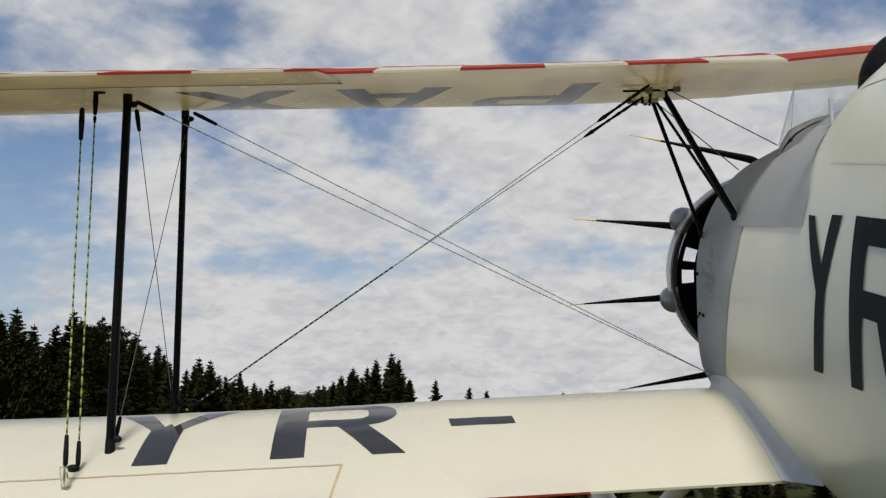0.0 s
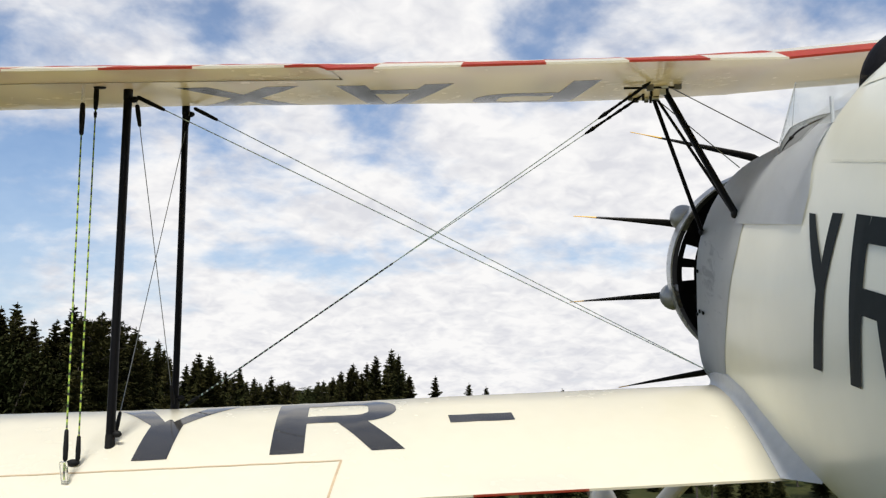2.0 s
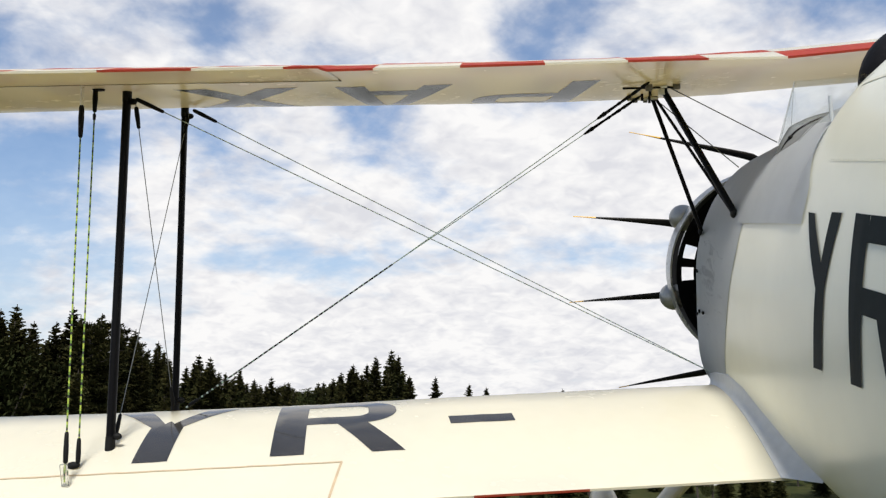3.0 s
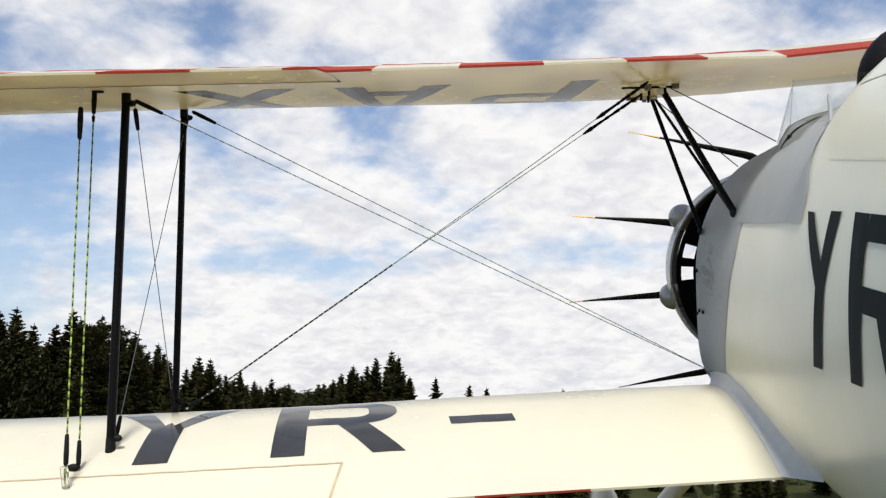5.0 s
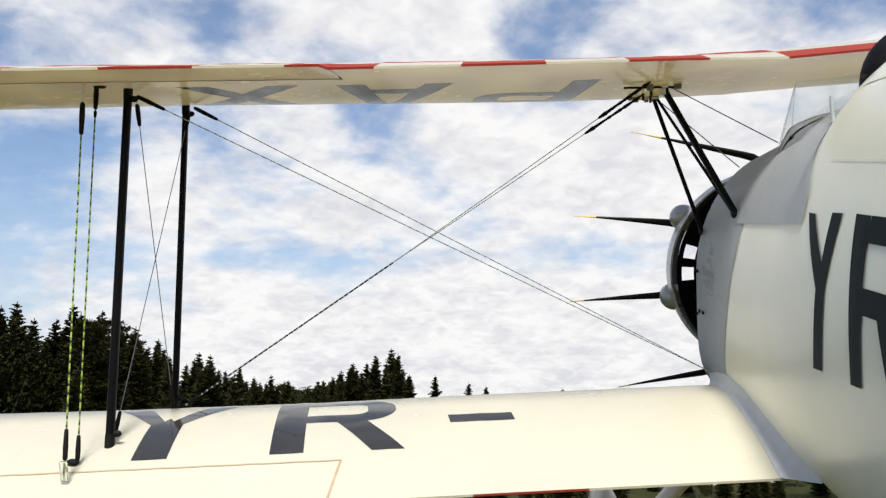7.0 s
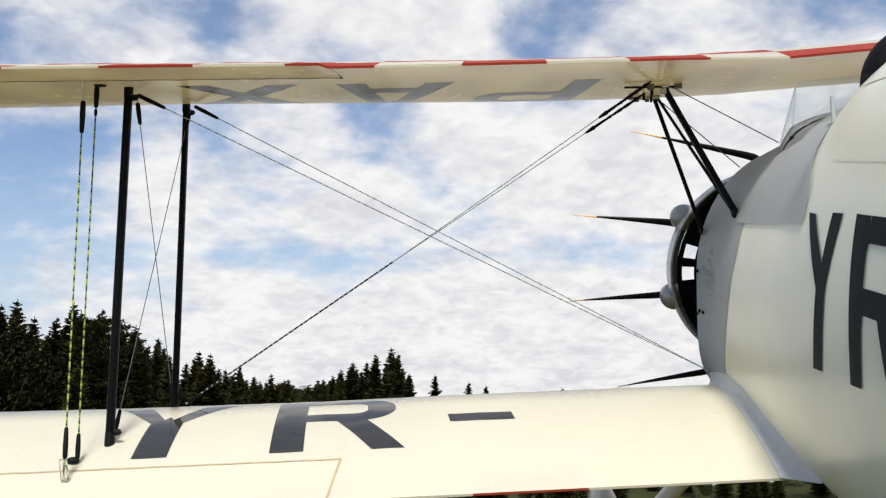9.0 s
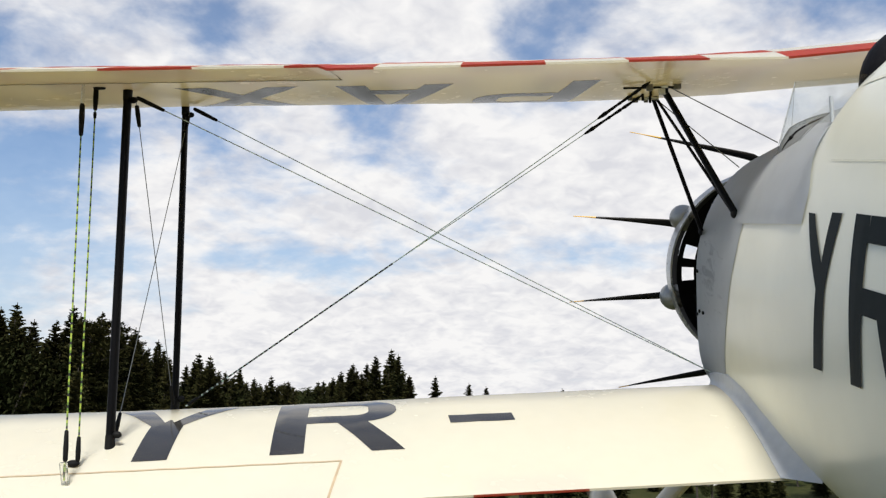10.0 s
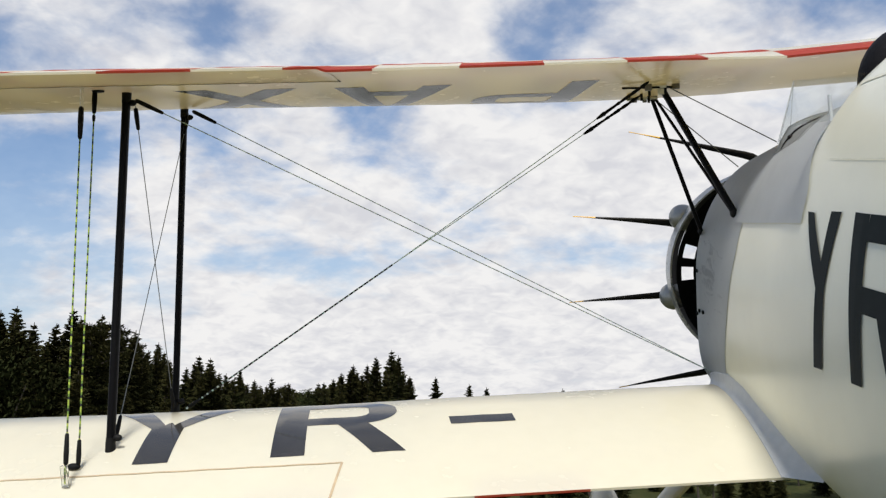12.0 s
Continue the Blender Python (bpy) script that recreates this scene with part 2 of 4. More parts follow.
def tube(bm, a, b, r0, r1=None, sides=8, flat=1.0, mat=0, caps=True, across=None):
    """A round or flattened rod from a to b (metres). across: the way of the long axis of its section."""
    a, b = Vector(a), Vector(b)
    r1 = r0 if r1 is None else r1
    w = (b - a).normalized()
    u = (Vector(across) if across else w.orthogonal())
    u = (u - w * u.dot(w)).normalized()
    v = w.cross(u)
    rings = []
    for c, r in ((a, r0), (b, r1)):
        rings.append([bm.verts.new(c + u * math.cos(k * math.tau / sides) * r + v * math.sin(k * math.tau / sides) * r * flat) for k in range(sides)])
    for k in range(sides):
        bm.faces.new((rings[0][k], rings[0][(k + 1) % sides], rings[1][(k + 1) % sides], rings[1][k])).material_index = mat
    if caps:
        bm.faces.new(rings[0][::-1]).material_index = mat
        bm.faces.new(rings[1]).material_index = mat
    return bm


def rod(bm, pts, radii, sides=8, closed=False, mats=None):
    """One unbroken round rod along points, with a girth at each; mats: the material of each length in turn."""
    pts = [Vector(p) for p in pts]
    n = len(pts)
    rings = []
    u = (pts[1] - pts[0]).orthogonal().normalized()
    for i, p in enumerate(pts):
        w = (pts[(i + 1) % n] - pts[i - 1]) if closed else (pts[min(i + 1, n - 1)] - pts[max(i - 1, 0)])
        w.normalize()
        u = (u - w * u.dot(w)).normalized()
        v = w.cross(u)
        r = radii[i] if isinstance(radii, (list, tuple)) else radii
        rings.append([bm.verts.new(p + (u * math.cos(k * math.tau / sides) + v * math.sin(k * math.tau / sides)) * r) for k in range(sides)])
    if closed:
        rings.append(rings[0])
    else:
        bm.faces.new(rings[0][::-1])
        bm.faces.new(rings[-1])
    grid_faces(bm, rings, closed=True, pick=(lambda i, j: mats[i % len(mats)]) if mats else None)
    return bm


def grid_faces(bm, rows, closed=False, pick=None):
    """Skin over rows of vertices; pick(i, j) gives the material index."""
    for i in range(len(rows) - 1):
        m = len(rows[i])
        for j in range(m if closed else m - 1):
            f = bm.faces.new((rows[i][j], rows[i][(j + 1) % m], rows[i + 1][(j + 1) % m], rows[i + 1][j]))
            if pick:
                f.material_index = pick(i, j)


def box(bm, centre, size, turn=None, bevel=0.0):
    r = bmesh.ops.create_cube(bm, size=1.0)
    m = Matrix.Translation(centre) @ (turn or Matrix()) @ Matrix.Diagonal((*size, 1))
    bmesh.ops.transform(bm, matrix=m, verts=r["verts"])
    if bevel:
        es = {e for v in r["verts"] for e in v.link_edges}
        bmesh.ops.bevel(bm, geom=list(es), offset=bevel, segments=2, affect="EDGES", profile=0.5)


def ball(bm, centre, r, scale=(1, 1, 1), u=12, v=8, turn=None):
    res = bmesh.ops.create_uvsphere(bm, u_segments=u, v_segments=v, radius=r)
    bmesh.ops.transform(bm, matrix=Matrix.Translation(centre) @ (turn or Matrix()) @ Matrix.Diagonal((*scale, 1)), verts=res["verts"])


# ---- the aeroplane ----
plane = tagged(new("model_biplane"), "cream model biplane in flight, red checkered wings, silver radial cowl", "aeroplane")
plane.matrix_world = PLANE

SWEEP, ROOT = 0.2146, 0.40
STAGGER, GAP = 0.3722, 1.3566
DIH_LOW, DIH_UP = 0.0467, 0.0130
CHECK, CHECK0 = 0.2830, -0.2369
SPAN = 3.80
HINGE = 0.778
AIL_IN = 1.80


def thick(t):
    return 0.6 * (0.2969 * math.sqrt(max(t, 0)) - 0.126 * t - 0.3516 * t * t + 0.2843 * t ** 3 - 0.1015 * t ** 4)


def skin(t, top):
    c = 0.12 * t * (1 - t)
    return c + thick(t) if top else c - thick(t)


def sag(x, t):
    """Covering drawn in slightly between the ribs."""
    k = (abs(x) - 0.2369) / (CHECK / 2)
    return 0.0012 * math.sin(math.pi * (k % 1.0)) * min(1.0, t / 0.1) * min(1.0, (1 - t) / 0.15)


def shrink(x):
    """Rounded wing tip: how much of the chord is left."""
    e = (abs(x) - (SPAN - 0.40)) / 0.40
    return 1.0 if e <= 0 else max(0.08, math.sqrt(max(0.0, 1 - e * e)))


def blend(x, knots):
    """A value along the span, smoothly from knot to knot."""
    if x <= knots[0][0]:
        return knots[0][1]
    for (a, p), (b, q) in zip(knots, knots[1:]):
        if x <= b:
            f = (x - a) / (b - a)
            return p + (q - p) * f
    return knots[-1][1]


# slight warp of the built wings along the span: trailing edge, leading edge, fullness of the upper skin
UP_TE = [(-3.2, 0.013), (-2.6, 0.007), (-2.2, 0.004), (-1.8, 0.0012), (-1.4, 0.0024), (-0.6, 0.0077), (-0.24, 0.0055), (0.0, 0.0224), (0.1, 0.0244)]
UP_LE = [(-3.2, 0.004), (-2.6, 0.0028), (-2.2, -0.0045), (-1.8, -0.0128), (-1.4, -0.0191), (-1.0, -0.0249), (-0.6, -0.0222), (-0.24, -0.0123), (0.0, 0.0025)]
UP_FULL = [(-3.2, -0.001), (-2.2, -0.001), (-1.0, -0.003), (-0.6, 0.0), (-0.24, 0.012), (0.0, 0.010)]
LOW_LE = [(-3.2, -0.0116), (-2.75, -0.0174), (-2.0, -0.0168), (-1.75, -0.0116), (-1.5, -0.0068), (-1.0, -0.0017), (-0.5, 0.002)]
AIL_UP = 0.011


def wing_point(kind, x, t, z, top=False):
    k = shrink(x)
    t, z = 0.45 + (t - 0.45) * k, z * k
    a = abs(x)
    if kind == "low":
        return V(x, -t - SWEEP * (a - ROOT), DIH_LOW * (a - ROOT) + z + blend(-a, LOW_LE) * max(0.0, 1 - t / 0.7) ** 1.5)
    z += blend(x, UP_LE) * (1 - t) + blend(x, UP_TE) * t
    if top:
        z += blend(x, UP_FULL) * 4 * t * (1 - t)
    if a > AIL_IN and t > HINGE:
        z += AIL_UP * (t - HINGE) / (1 - HINGE)
    return V(x, STAGGER - t - SWEEP * (a - ROOT), GAP + DIH_UP * (a - ROOT) + z)


def low(x, t, lift=0.0):
    return wing_point("low", x, t, skin(t, True) - sag(x, t) + lift)


def under(x, t, lift=0.0):
    return wing_point("up", x, t, skin(t, False) + sag(x, t) - lift)


def wing_box(kind, xs, t0, t1, checked):
    """A closed stretch of wing between two chord fractions; checked: rows of red squares near the trailing edge."""
    n = 40
    ts = [t0 + (t1 - t0) * (1 - math.cos(math.pi * i / n)) / 2 for i in range(n + 1)]
    cuts = [c for c in (0.62, 0.835, 0.985) if t0 < c < t1]
    ts = sorted(set(ts + cuts))
    loop = [(t, True) for t in ts[::-1]] + [(t, False) for t in (ts[1:] if t0 <= 0.001 else ts)]
    bm = bmesh.new()
    rows = []
    for x in xs:
        row = []
        for t, top in loop:
            z = skin(t, top) + (-sag(x, t) if top else sag(x, t))
            if t > 0.999:
                z = 0.004 if top else -0.004
            row.append(bm.verts.new(wing_point(kind, x, t, z, top)))
        rows.append(row)

    def pick(i, j):
        if not checked:
            return 0
        m = len(loop)
        (ta, top_a), (tb, top_b) = loop[j], loop[(j + 1) % m]
        tm, xm = (ta + tb) / 2, (xs[i] + xs[i + 1]) / 2
        cell = math.floor((abs(xm) + CHECK0) / CHECK)
        edge = ta > 0.999 and tb > 0.999
        if kind == "low":
            return 1 if (edge or (not top_a and not top_b and tm > 0.9)) and abs(xm) > 1.008 and int((abs(xm) - 1.008) / 0.36) % 2 == 0 else 0
        if edge:
            return 1 if cell % 2 else 0
        if kind == "up" and not top_a and not top_b and tm > 0.985:
            return 1 if cell % 2 else 0
        if kind == "up" and top_a and top_b and tm > 0.62:
            row_ = 0 if tm > 0.835 else 1
            return 1 if (cell + row_) % 2 else 0
        return 0

    grid_faces(bm, rows, closed=True, pick=pick)
    bm.faces.new(rows[0])
    bm.faces.new(rows[-1][::-1])
    return bm


def stations(a, b, step=0.0354):
    edges = {round(a, 4), round(b, 4)}
    k = -2
    while True:
        x = -CHECK0 + k * CHECK / 8
        if x > max(abs(a), abs(b)):
            break
        for sgn in (1, -1):
            if a < sgn * x < b:
                edges.add(round(sgn * x, 4))
        k += 1
    return sorted(edges)


# upper wing, one piece over the fuselage, with its two ailerons
wing_up = part("upper_wing", wing_box("up", stations(-AIL_IN, AIL_IN), 0.0, 1.0, True), [film_cream, film_red], plane,
               "cream upper wing with red and white checkered trailing edge")
wing_low_l = part("lower_wing", wing_box("low", stations(-AIL_IN, -0.31), 0.0, 1.0, True), [film_cream, film_red], plane,
                  "cream glossy lower wing with large dark letters")
part("lower_wing", wing_box("low", stations(0.31, SPAN), 0.0, 1.0, True), [film_cream, film_red], plane)
for side in (-1, 1):
    xs = stations(-SPAN, -AIL_IN) if side < 0 else stations(AIL_IN, SPAN)
    part("wing_panel", wing_box("up", xs, 0.0, HINGE - 0.004, True), [film_cream, film_red], wing_up)
    part("aileron", wing_box("up", xs[:-1] if side > 0 else xs[1:], HINGE + 0.004, 1.0, True), [film_cream, film_red], wing_up, "red and white checkered aileron")
xs = stations(-SPAN, -AIL_IN)
part("wing_panel", wing_box("low", xs, 0.0, HINGE - 0.004, True), [film_cream, film_red], wing_low_l)
part("aileron", wing_box("low", xs[1:], HINGE + 0.004, 1.0, True), [film_cream, film_red], wing_low_l, "cream aileron with a tan hinge seam")


# ribs inside the upper wing, which show as soft bars through the thin covering
k = 0
while 0.2369 + k * CHECK < SPAN - 0.5:
    for x in (-(0.2369 + k * CHECK),):
        bm = bmesh.new()
        loop_t = [0.02 + (0.74) * i / 14 for i in range(15)]
        for dx in (-0.006, 0.006):
            bm.faces.new([bm.verts.new(wing_point("up", x + dx, t, skin(t, True) - 0.012)) for t in loop_t] + [bm.verts.new(wing_point("up", x + dx, t, skin(t, False) + 0.012)) for t in loop_t[::-1]])
        part("rib", bm, seam_tan, wing_up, smooth=False)
    k += 1


# ---- letters: strokes laid on a surface ----
def stroke(bm, put, poly, n=14):
    """A four-cornered stroke (corner order round it), cut fine enough to follow a curved skin."""
    a, b, c, d = [Vector((*p, 0)) for p in poly]
    rows = []
    for i in range(n + 1):
        p, q = a.lerp(d, i / n), b.lerp(c, i / n)
        rows.append([bm.verts.new(put(*(p.lerp(q, j / n))[:2])) for j in range(n + 1)])
    grid_faces(bm, rows)


def bowl(bm, put, x0, x1, y0, y1, w, h, n=18):
    """The open loop of a P or R: outer and inner outlines with rounded right-hand corners."""
    def outline(xa, xb, ya, yb, r):
        pts = [(xa, ya), (xb - r, ya)]
        cy0, cy1 = ya + r, yb - r
        pts += [(xb - r + r * math.sin(a), cy0 - r * math.cos(a)) for a in [math.pi / 2 * k / n for k in range(1, n + 1)]]
        pts += [(xb - r + r * math.cos(a), cy1 + r * math.sin(a)) for a in [math.pi / 2 * k / n for k in range(1, n + 1)]]
        return pts + [(xa, yb)]
    def fine(pts):
        out = []
        for p, q in zip(pts, pts[1:]):
            m = max(1, int(math.hypot(q[0] - p[0], q[1] - p[1]) / 0.02))
            out += [(p[0] + (q[0] - p[0]) * k / m, p[1] + (q[1] - p[1]) * k / m) for k in range(m)]
        return out + [pts[-1]]
    o = outline(x0, x1, y0, y1, (y1 - y0) * 0.46)
    i = outline(x0, x1 - w, y0 + h, y1 - h, (y1 - y0 - 2 * h) * 0.30)
    # same count on both: resample by arc length of the outer
    def even(pts, m):
        seg = [math.hypot(q[0] - p[0], q[1] - p[1]) for p, q in zip(pts, pts[1:])]
        tot, out = sum(seg), []
        for k in range(m + 1):
            d, j = tot * k / m, 0
            while j < len(seg) - 1 and d > seg[j]:
                d -= seg[j]
                j += 1
            f = min(1.0, d / seg[j]) if seg[j] else 0
            out.append((pts[j][0] + (pts[j + 1][0] - pts[j][0]) * f, pts[j][1] + (pts[j + 1][1] - pts[j][1]) * f))
        return out
    O, I = even(o, 70), even(i, 70)
    rows = []
    for k in range(5):
        f = k / 4
        rows.append([bm.verts.new(put(a[0] * (1 - f) + b[0] * f, a[1] * (1 - f) + b[1] * f)) for a, b in zip(O, I)])
    grid_faces(bm, rows)


def glyph(ch, put, h=0.54, w=0.434, s=0.108, bar=0.076):
    """One block letter, h high and w wide with strokes s wide, drawn with put(u, v)."""
    bm = bmesh.new()
    if ch == "Y":
        m, c = h * 0.53, w / 2
        stroke(bm, put, [(c - s / 2, 0), (c + s / 2, 0), (c + s / 2, m), (c - s / 2, m)])
        stroke(bm, put, [(c - s / 2, m), (c, m), (s * 1.02, h), (0, h)])
        stroke(bm, put, [(c, m), (c + s / 2, m), (w, h), (w - s * 1.02, h)])
        stroke(bm, put, [(c - s * 0.3, m), (c + s * 0.3, m), (c + s * 0.03, m + s * 0.62), (c - s * 0.03, m + s * 0.62)])
    elif ch in "RP":
        stroke(bm, put, [(0, 0), (s, 0), (s, h), (0, h)])
        bowl(bm, put, s, w * (0.985 if ch == "R" else 1.0), h * 0.45, h, s * 0.95, bar)
        if ch == "R":
            stroke(bm, put, [(w - s, 0), (w, 0), (w * 0.735, h * 0.455), (w * 0.49, h * 0.455)])
    elif ch == "A":
        c = w / 2
        stroke(bm, put, [(0, 0), (s, 0), (c, h), (c - s * 0.6, h)])
        stroke(bm, put, [(w - s, 0), (w, 0), (c + s * 0.6, h), (c, h)])
        stroke(bm, put, [(c - s, h * 0.2), (c + s, h * 0.2), (c + s * 0.7, h * 0.38), (c - s * 0.7, h * 0.38)])
    elif ch == "X":
        stroke(bm, put, [(0, 0), (s * 1.05, 0), (w, h), (w - s * 1.05, h)])
        stroke(bm, put, [(w - s * 1.05, 0), (w, 0), (s * 1.05, h), (0, h)])
    return bm


def on_low(x0):
    return lambda u, v: low(x0 + u - 0.2 * v, 0.722 - v, 0.0013)


def on_under(x0):
    return lambda u, v: under(x0 - u - 0.2 * v, 0.645 - v, 0.0008)


part("letter", glyph("Y", on_low(-2.6265)), film_navy, wing_low_l, "dark slate letter on the wing")
part("letter", glyph("R", on_low(-2.039)), film_navy, wing_low_l, "dark slate letter on the wing")
bm = bmesh.new()
stroke(bm, on_low(-1.432), [(0, 0.193), (0.231, 0.193), (0.231, 0.268), (0, 0.268)])
part("dash", bm, film_navy, wing_low_l, "dark slate dash on the wing")
for ch, x0 in (("P", -0.858), ("A", -1.418), ("X", -1.982)):
    part("letter", glyph(ch, on_under(x0)), film_navy_sheen, wing_up, "dark letter under the wing, sky sheen in its colour")


# hinge seams of the lower aileron
def ribbon(bm, put, pts, w):
    rows = []
    for k, (x, t) in enumerate(pts):
        x2, t2 = pts[min(k + 1, len(pts) - 1)]
        x1, t1 = pts[max(k - 1, 0)]
        d = Vector((x2 - x1, t2 - t1)).normalized()
        nrm = Vector((-d.y, d.x)) * w / 2
        rows.append([bm.verts.new(put(x + nrm.x, t + nrm.y, 0.0012)), bm.verts.new(put(x - nrm.x, t - nrm.y, 0.0012))])
    grid_faces(bm, rows)


bm = bmesh.new()
ribbon(bm, low, [(-AIL_IN - (SPAN - 0.5 - AIL_IN) * k / 60, HINGE) for k in range(61)], 0.0065)
ribbon(bm, low, [(-AIL_IN, HINGE + (0.985 - HINGE) * k / 20) for k in range(21)], 0.008)
part("hinge_seam", bm, seam_tan, wing_low_l, "tan hinge line of the aileron")
# upper aileron: the shade inside the hinge gap is laid on as dark ribbon
bm = bmesh.new()
ribbon(bm, under, [(-AIL_IN - (SPAN - 0.5 - AIL_IN) * k / 60, HINGE) for k in range(61)], 0.0075)
ribbon(bm, under, [(-AIL_IN, HINGE + (0.985 - HINGE) * k / 20) for k in range(21)], 0.008)
part("hinge_seam", bm, gap_shade, wing_up, "hinge gap of the aileron, its shade drawn as a dark strip")

# ---- fuselage ----
# y, half width, top, bottom, height of the widest line
BODY = [(0.10, 0.415, 1.045, -0.03, 0.50), (-0.15, 0.415, 1.085, -0.05, 0.50), (-0.45, 0.412, 1.127, -0.06, 0.50), (-0.70, 0.411, 1.187, -0.065, 0.50), (-0.80, 0.4105, 1.186, -0.067, 0.50), (-0.92, 0.41, 1.195, -0.07, 0.50), (-0.97, 0.41, 1.21, -0.07, 0.50),
        (-1.07, 0.41, 1.305, -0.07, 0.51), (-1.26, 0.408, 1.364, -0.07, 0.52), (-1.55, 0.40, 1.40, -0.05, 0.54), (-1.95, 0.37, 1.30, 0.0, 0.57), (-2.40, 0.31, 1.13, 0.08, 0.60),
        (-3.10, 0.21, 0.96, 0.24, 0.62), (-3.90, 0.10, 0.85, 0.42, 0.64), (-4.35, 0.03, 0.80, 0.52, 0.65)]
N_TOP = 2.05


def n_low(y):
    """How square the lower half of the body is: boxy at the nose, rounder aft."""
    return 3.0 + 2.4 * max(0.0, min(1.0, (y + 0.45) / 0.5))


def body_at(y):
    for a, b in zip(BODY, BODY[1:]):
        if a[0] >= y >= b[0]:
            f = (a[0] - y) / (a[0] - b[0])
            return [p + (q - p) * f for p, q in zip(a[1:], b[1:])]
    return list(BODY[0 if y > 0 else -1][1:])


def round_pt(y, ang, off=0.0):
    """A point of the body: ang 0 at the widest line of the left side, up to 90 degrees at the top, down to -90."""
    w, top, bot, mid = body_at(y)
    c, s = math.cos(ang), math.sin(ang)
    n = N_TOP if s >= 0 else n_low(y)
    k = (abs(c) ** n + abs(s) ** n) ** (-1 / n)
    h = (top - mid) if s >= 0 else (mid - bot)
    return V(-(w + off) * c * k, y, mid + (h + off) * s * k)


def body_skin(y0, y1, a0, a1, off, ny, na, closed=False):
    bm = bmesh.new()
    rows = []
    for i in range(ny + 1):
        y = y0 + (y1 - y0) * i / ny
        rows.append([bm.verts.new(round_pt(y, radians(a0 + (a1 - a0) * j / na), off)) for j in range(na if closed else na + 1)])
    grid_faces(bm, rows, closed=closed)
    if closed:
        bm.faces.new(rows[0])
        bm.faces.new(rows[-1][::-1])
    return bm


fuselage = part("fuselage", body_skin(0.08, -4.35, 0, 360, 0.0, 90, 96, True), paint_cream, plane, "cream painted fuselage with large dark letters")


def angle_at(y, z):
    """The angle round the left side at which the body has height z."""
    w, top, bot, mid = body_at(y)
    h, n = ((top - mid), N_TOP) if z >= mid else ((mid - bot), n_low(y))
    r = max(-0.999, min(0.999, (z - mid) / h))
    return math.degrees(math.atan2(r, (1 - abs(r) ** n) ** (1 / n)))


def sheet(name, front, rear, low_z, off, mat, label="", na=64, ny=24):
    """A thin metal sheet wrapped over the body; rear(z) is where it ends, low_z the height of its lower edge (None: all round)."""
    bm = bmesh.new()
    rows = []
    for i in range(ny + 1):
        f = i / ny
        row = []
        a0 = -90.0 if low_z is None else angle_at(front + (rear(low_z) - front) * f, low_z + 0.052 * f)
        for j in range(na + 1):
            a = a0 + (180 - 2 * a0) * j / na if low_z is not None else -90 + 360 * j / na
            y = (front + rear(0.6)) / 2
            for _ in range(3):
                z = round_pt(y, radians(a), off).z / S
                y = front + (rear(z) - front) * f
            row.append(bm.verts.new(round_pt(y, radians(a), off)))
        rows.append(row)
    grid_faces(bm, rows)
    bmesh.ops.solidify(bm, geom=bm.faces[:], thickness=-0.002 * S)
    return part(name, bm, mat, fuselage, label)


sheet("nose_panel", 0.10, lambda z: max(-0.503, -0.552 + (0.80 - z) * 0.385), None, 0.0028, nose_grey, "silver-grey sheet nose panel", na=96)
sheet("deck_panel", -0.40, lambda z: -1.145 + max(0.0, z - 0.925) * 0.81, 0.770, 0.0050, paint_grey, "silver-grey deck panel ahead of the cockpit")

for y, z in ((0.02, 0.36), (-0.05, 0.365), (0.075, 0.69), (0.065, 0.34), (0.05, 0.53)):
    bm = bmesh.new()
    ball(bm, round_pt(y, radians(angle_at(y, z)), 0.010), 0.009 * S, (0.6, 1.3, 1), 8, 6)
    part("screw", bm, black_rubber, fuselage, "small black screw head")

# letters on the side
def on_side(y0, z0):
    def put(u, v):
        y, z = y0 - u, z0 + v
        w, top, bot, mid = body_at(y)
        h, n = ((top - mid), N_TOP) if z >= mid else ((mid - bot), n_low(y))
        r = min(0.98, abs(z - mid) / h)
        return V(-(w * (1 - r ** n) ** (1 / n) + 0.003), y, z)
    return put


def side_letter(strokes, curve=None):
    bm = bmesh.new()
    put = on_side(-1.537, 0.465)
    for quad in strokes:
        stroke(bm, put, [(-1.537 - y, z - 0.465) for y, z in quad])
    if curve:
        bowl(bm, put, *curve)
    part("letter", bm, paint_letter, fuselage, "dark green-black letter on the side")


Y_L, Y_R, NOTCH = (-1.309, 0.660), (-1.368, 0.669), (-1.331, 0.735)
side_letter([((-1.304, 0.440), (-1.362, 0.446), Y_R, Y_L), (Y_L, NOTCH, (-1.236, 0.860), (-1.183, 0.860)), (NOTCH, Y_R, (-1.417, 0.872), (-1.351, 0.870)),
             (Y_L, Y_R, (-1.332, 0.735), (-1.330, 0.735))])
side_letter([((-1.537, 0.458), (-1.592, 0.462), (-1.576, 0.876), (-1.497, 0.876)), ((-1.655, 0.642), (-1.735, 0.642), (-1.82, 0.462), (-1.72, 0.462))],
            (0.040, 0.30, 0.175, 0.411, 0.062, 0.065))

# seams of the cream skin
def body_seam(y0, y1, z0, z1, w):
    bm = bmesh.new()
    rows = []
    for k in range(31):
        y, z = y0 + (y1 - y0) * k / 30, z0 + (z1 - z0) * k / 30
        rows.append([bm.verts.new(round_pt(y, radians(angle_at(y, z + e)), 0.0015)) for e in (-w / 2, w / 2)])
    grid_faces(bm, rows)
    part("skin_seam", bm, seam_dull, fuselage, "faint seam in the cream skin")


body_seam(-1.24, -2.3, 1.006, 1.000, 0.0030)
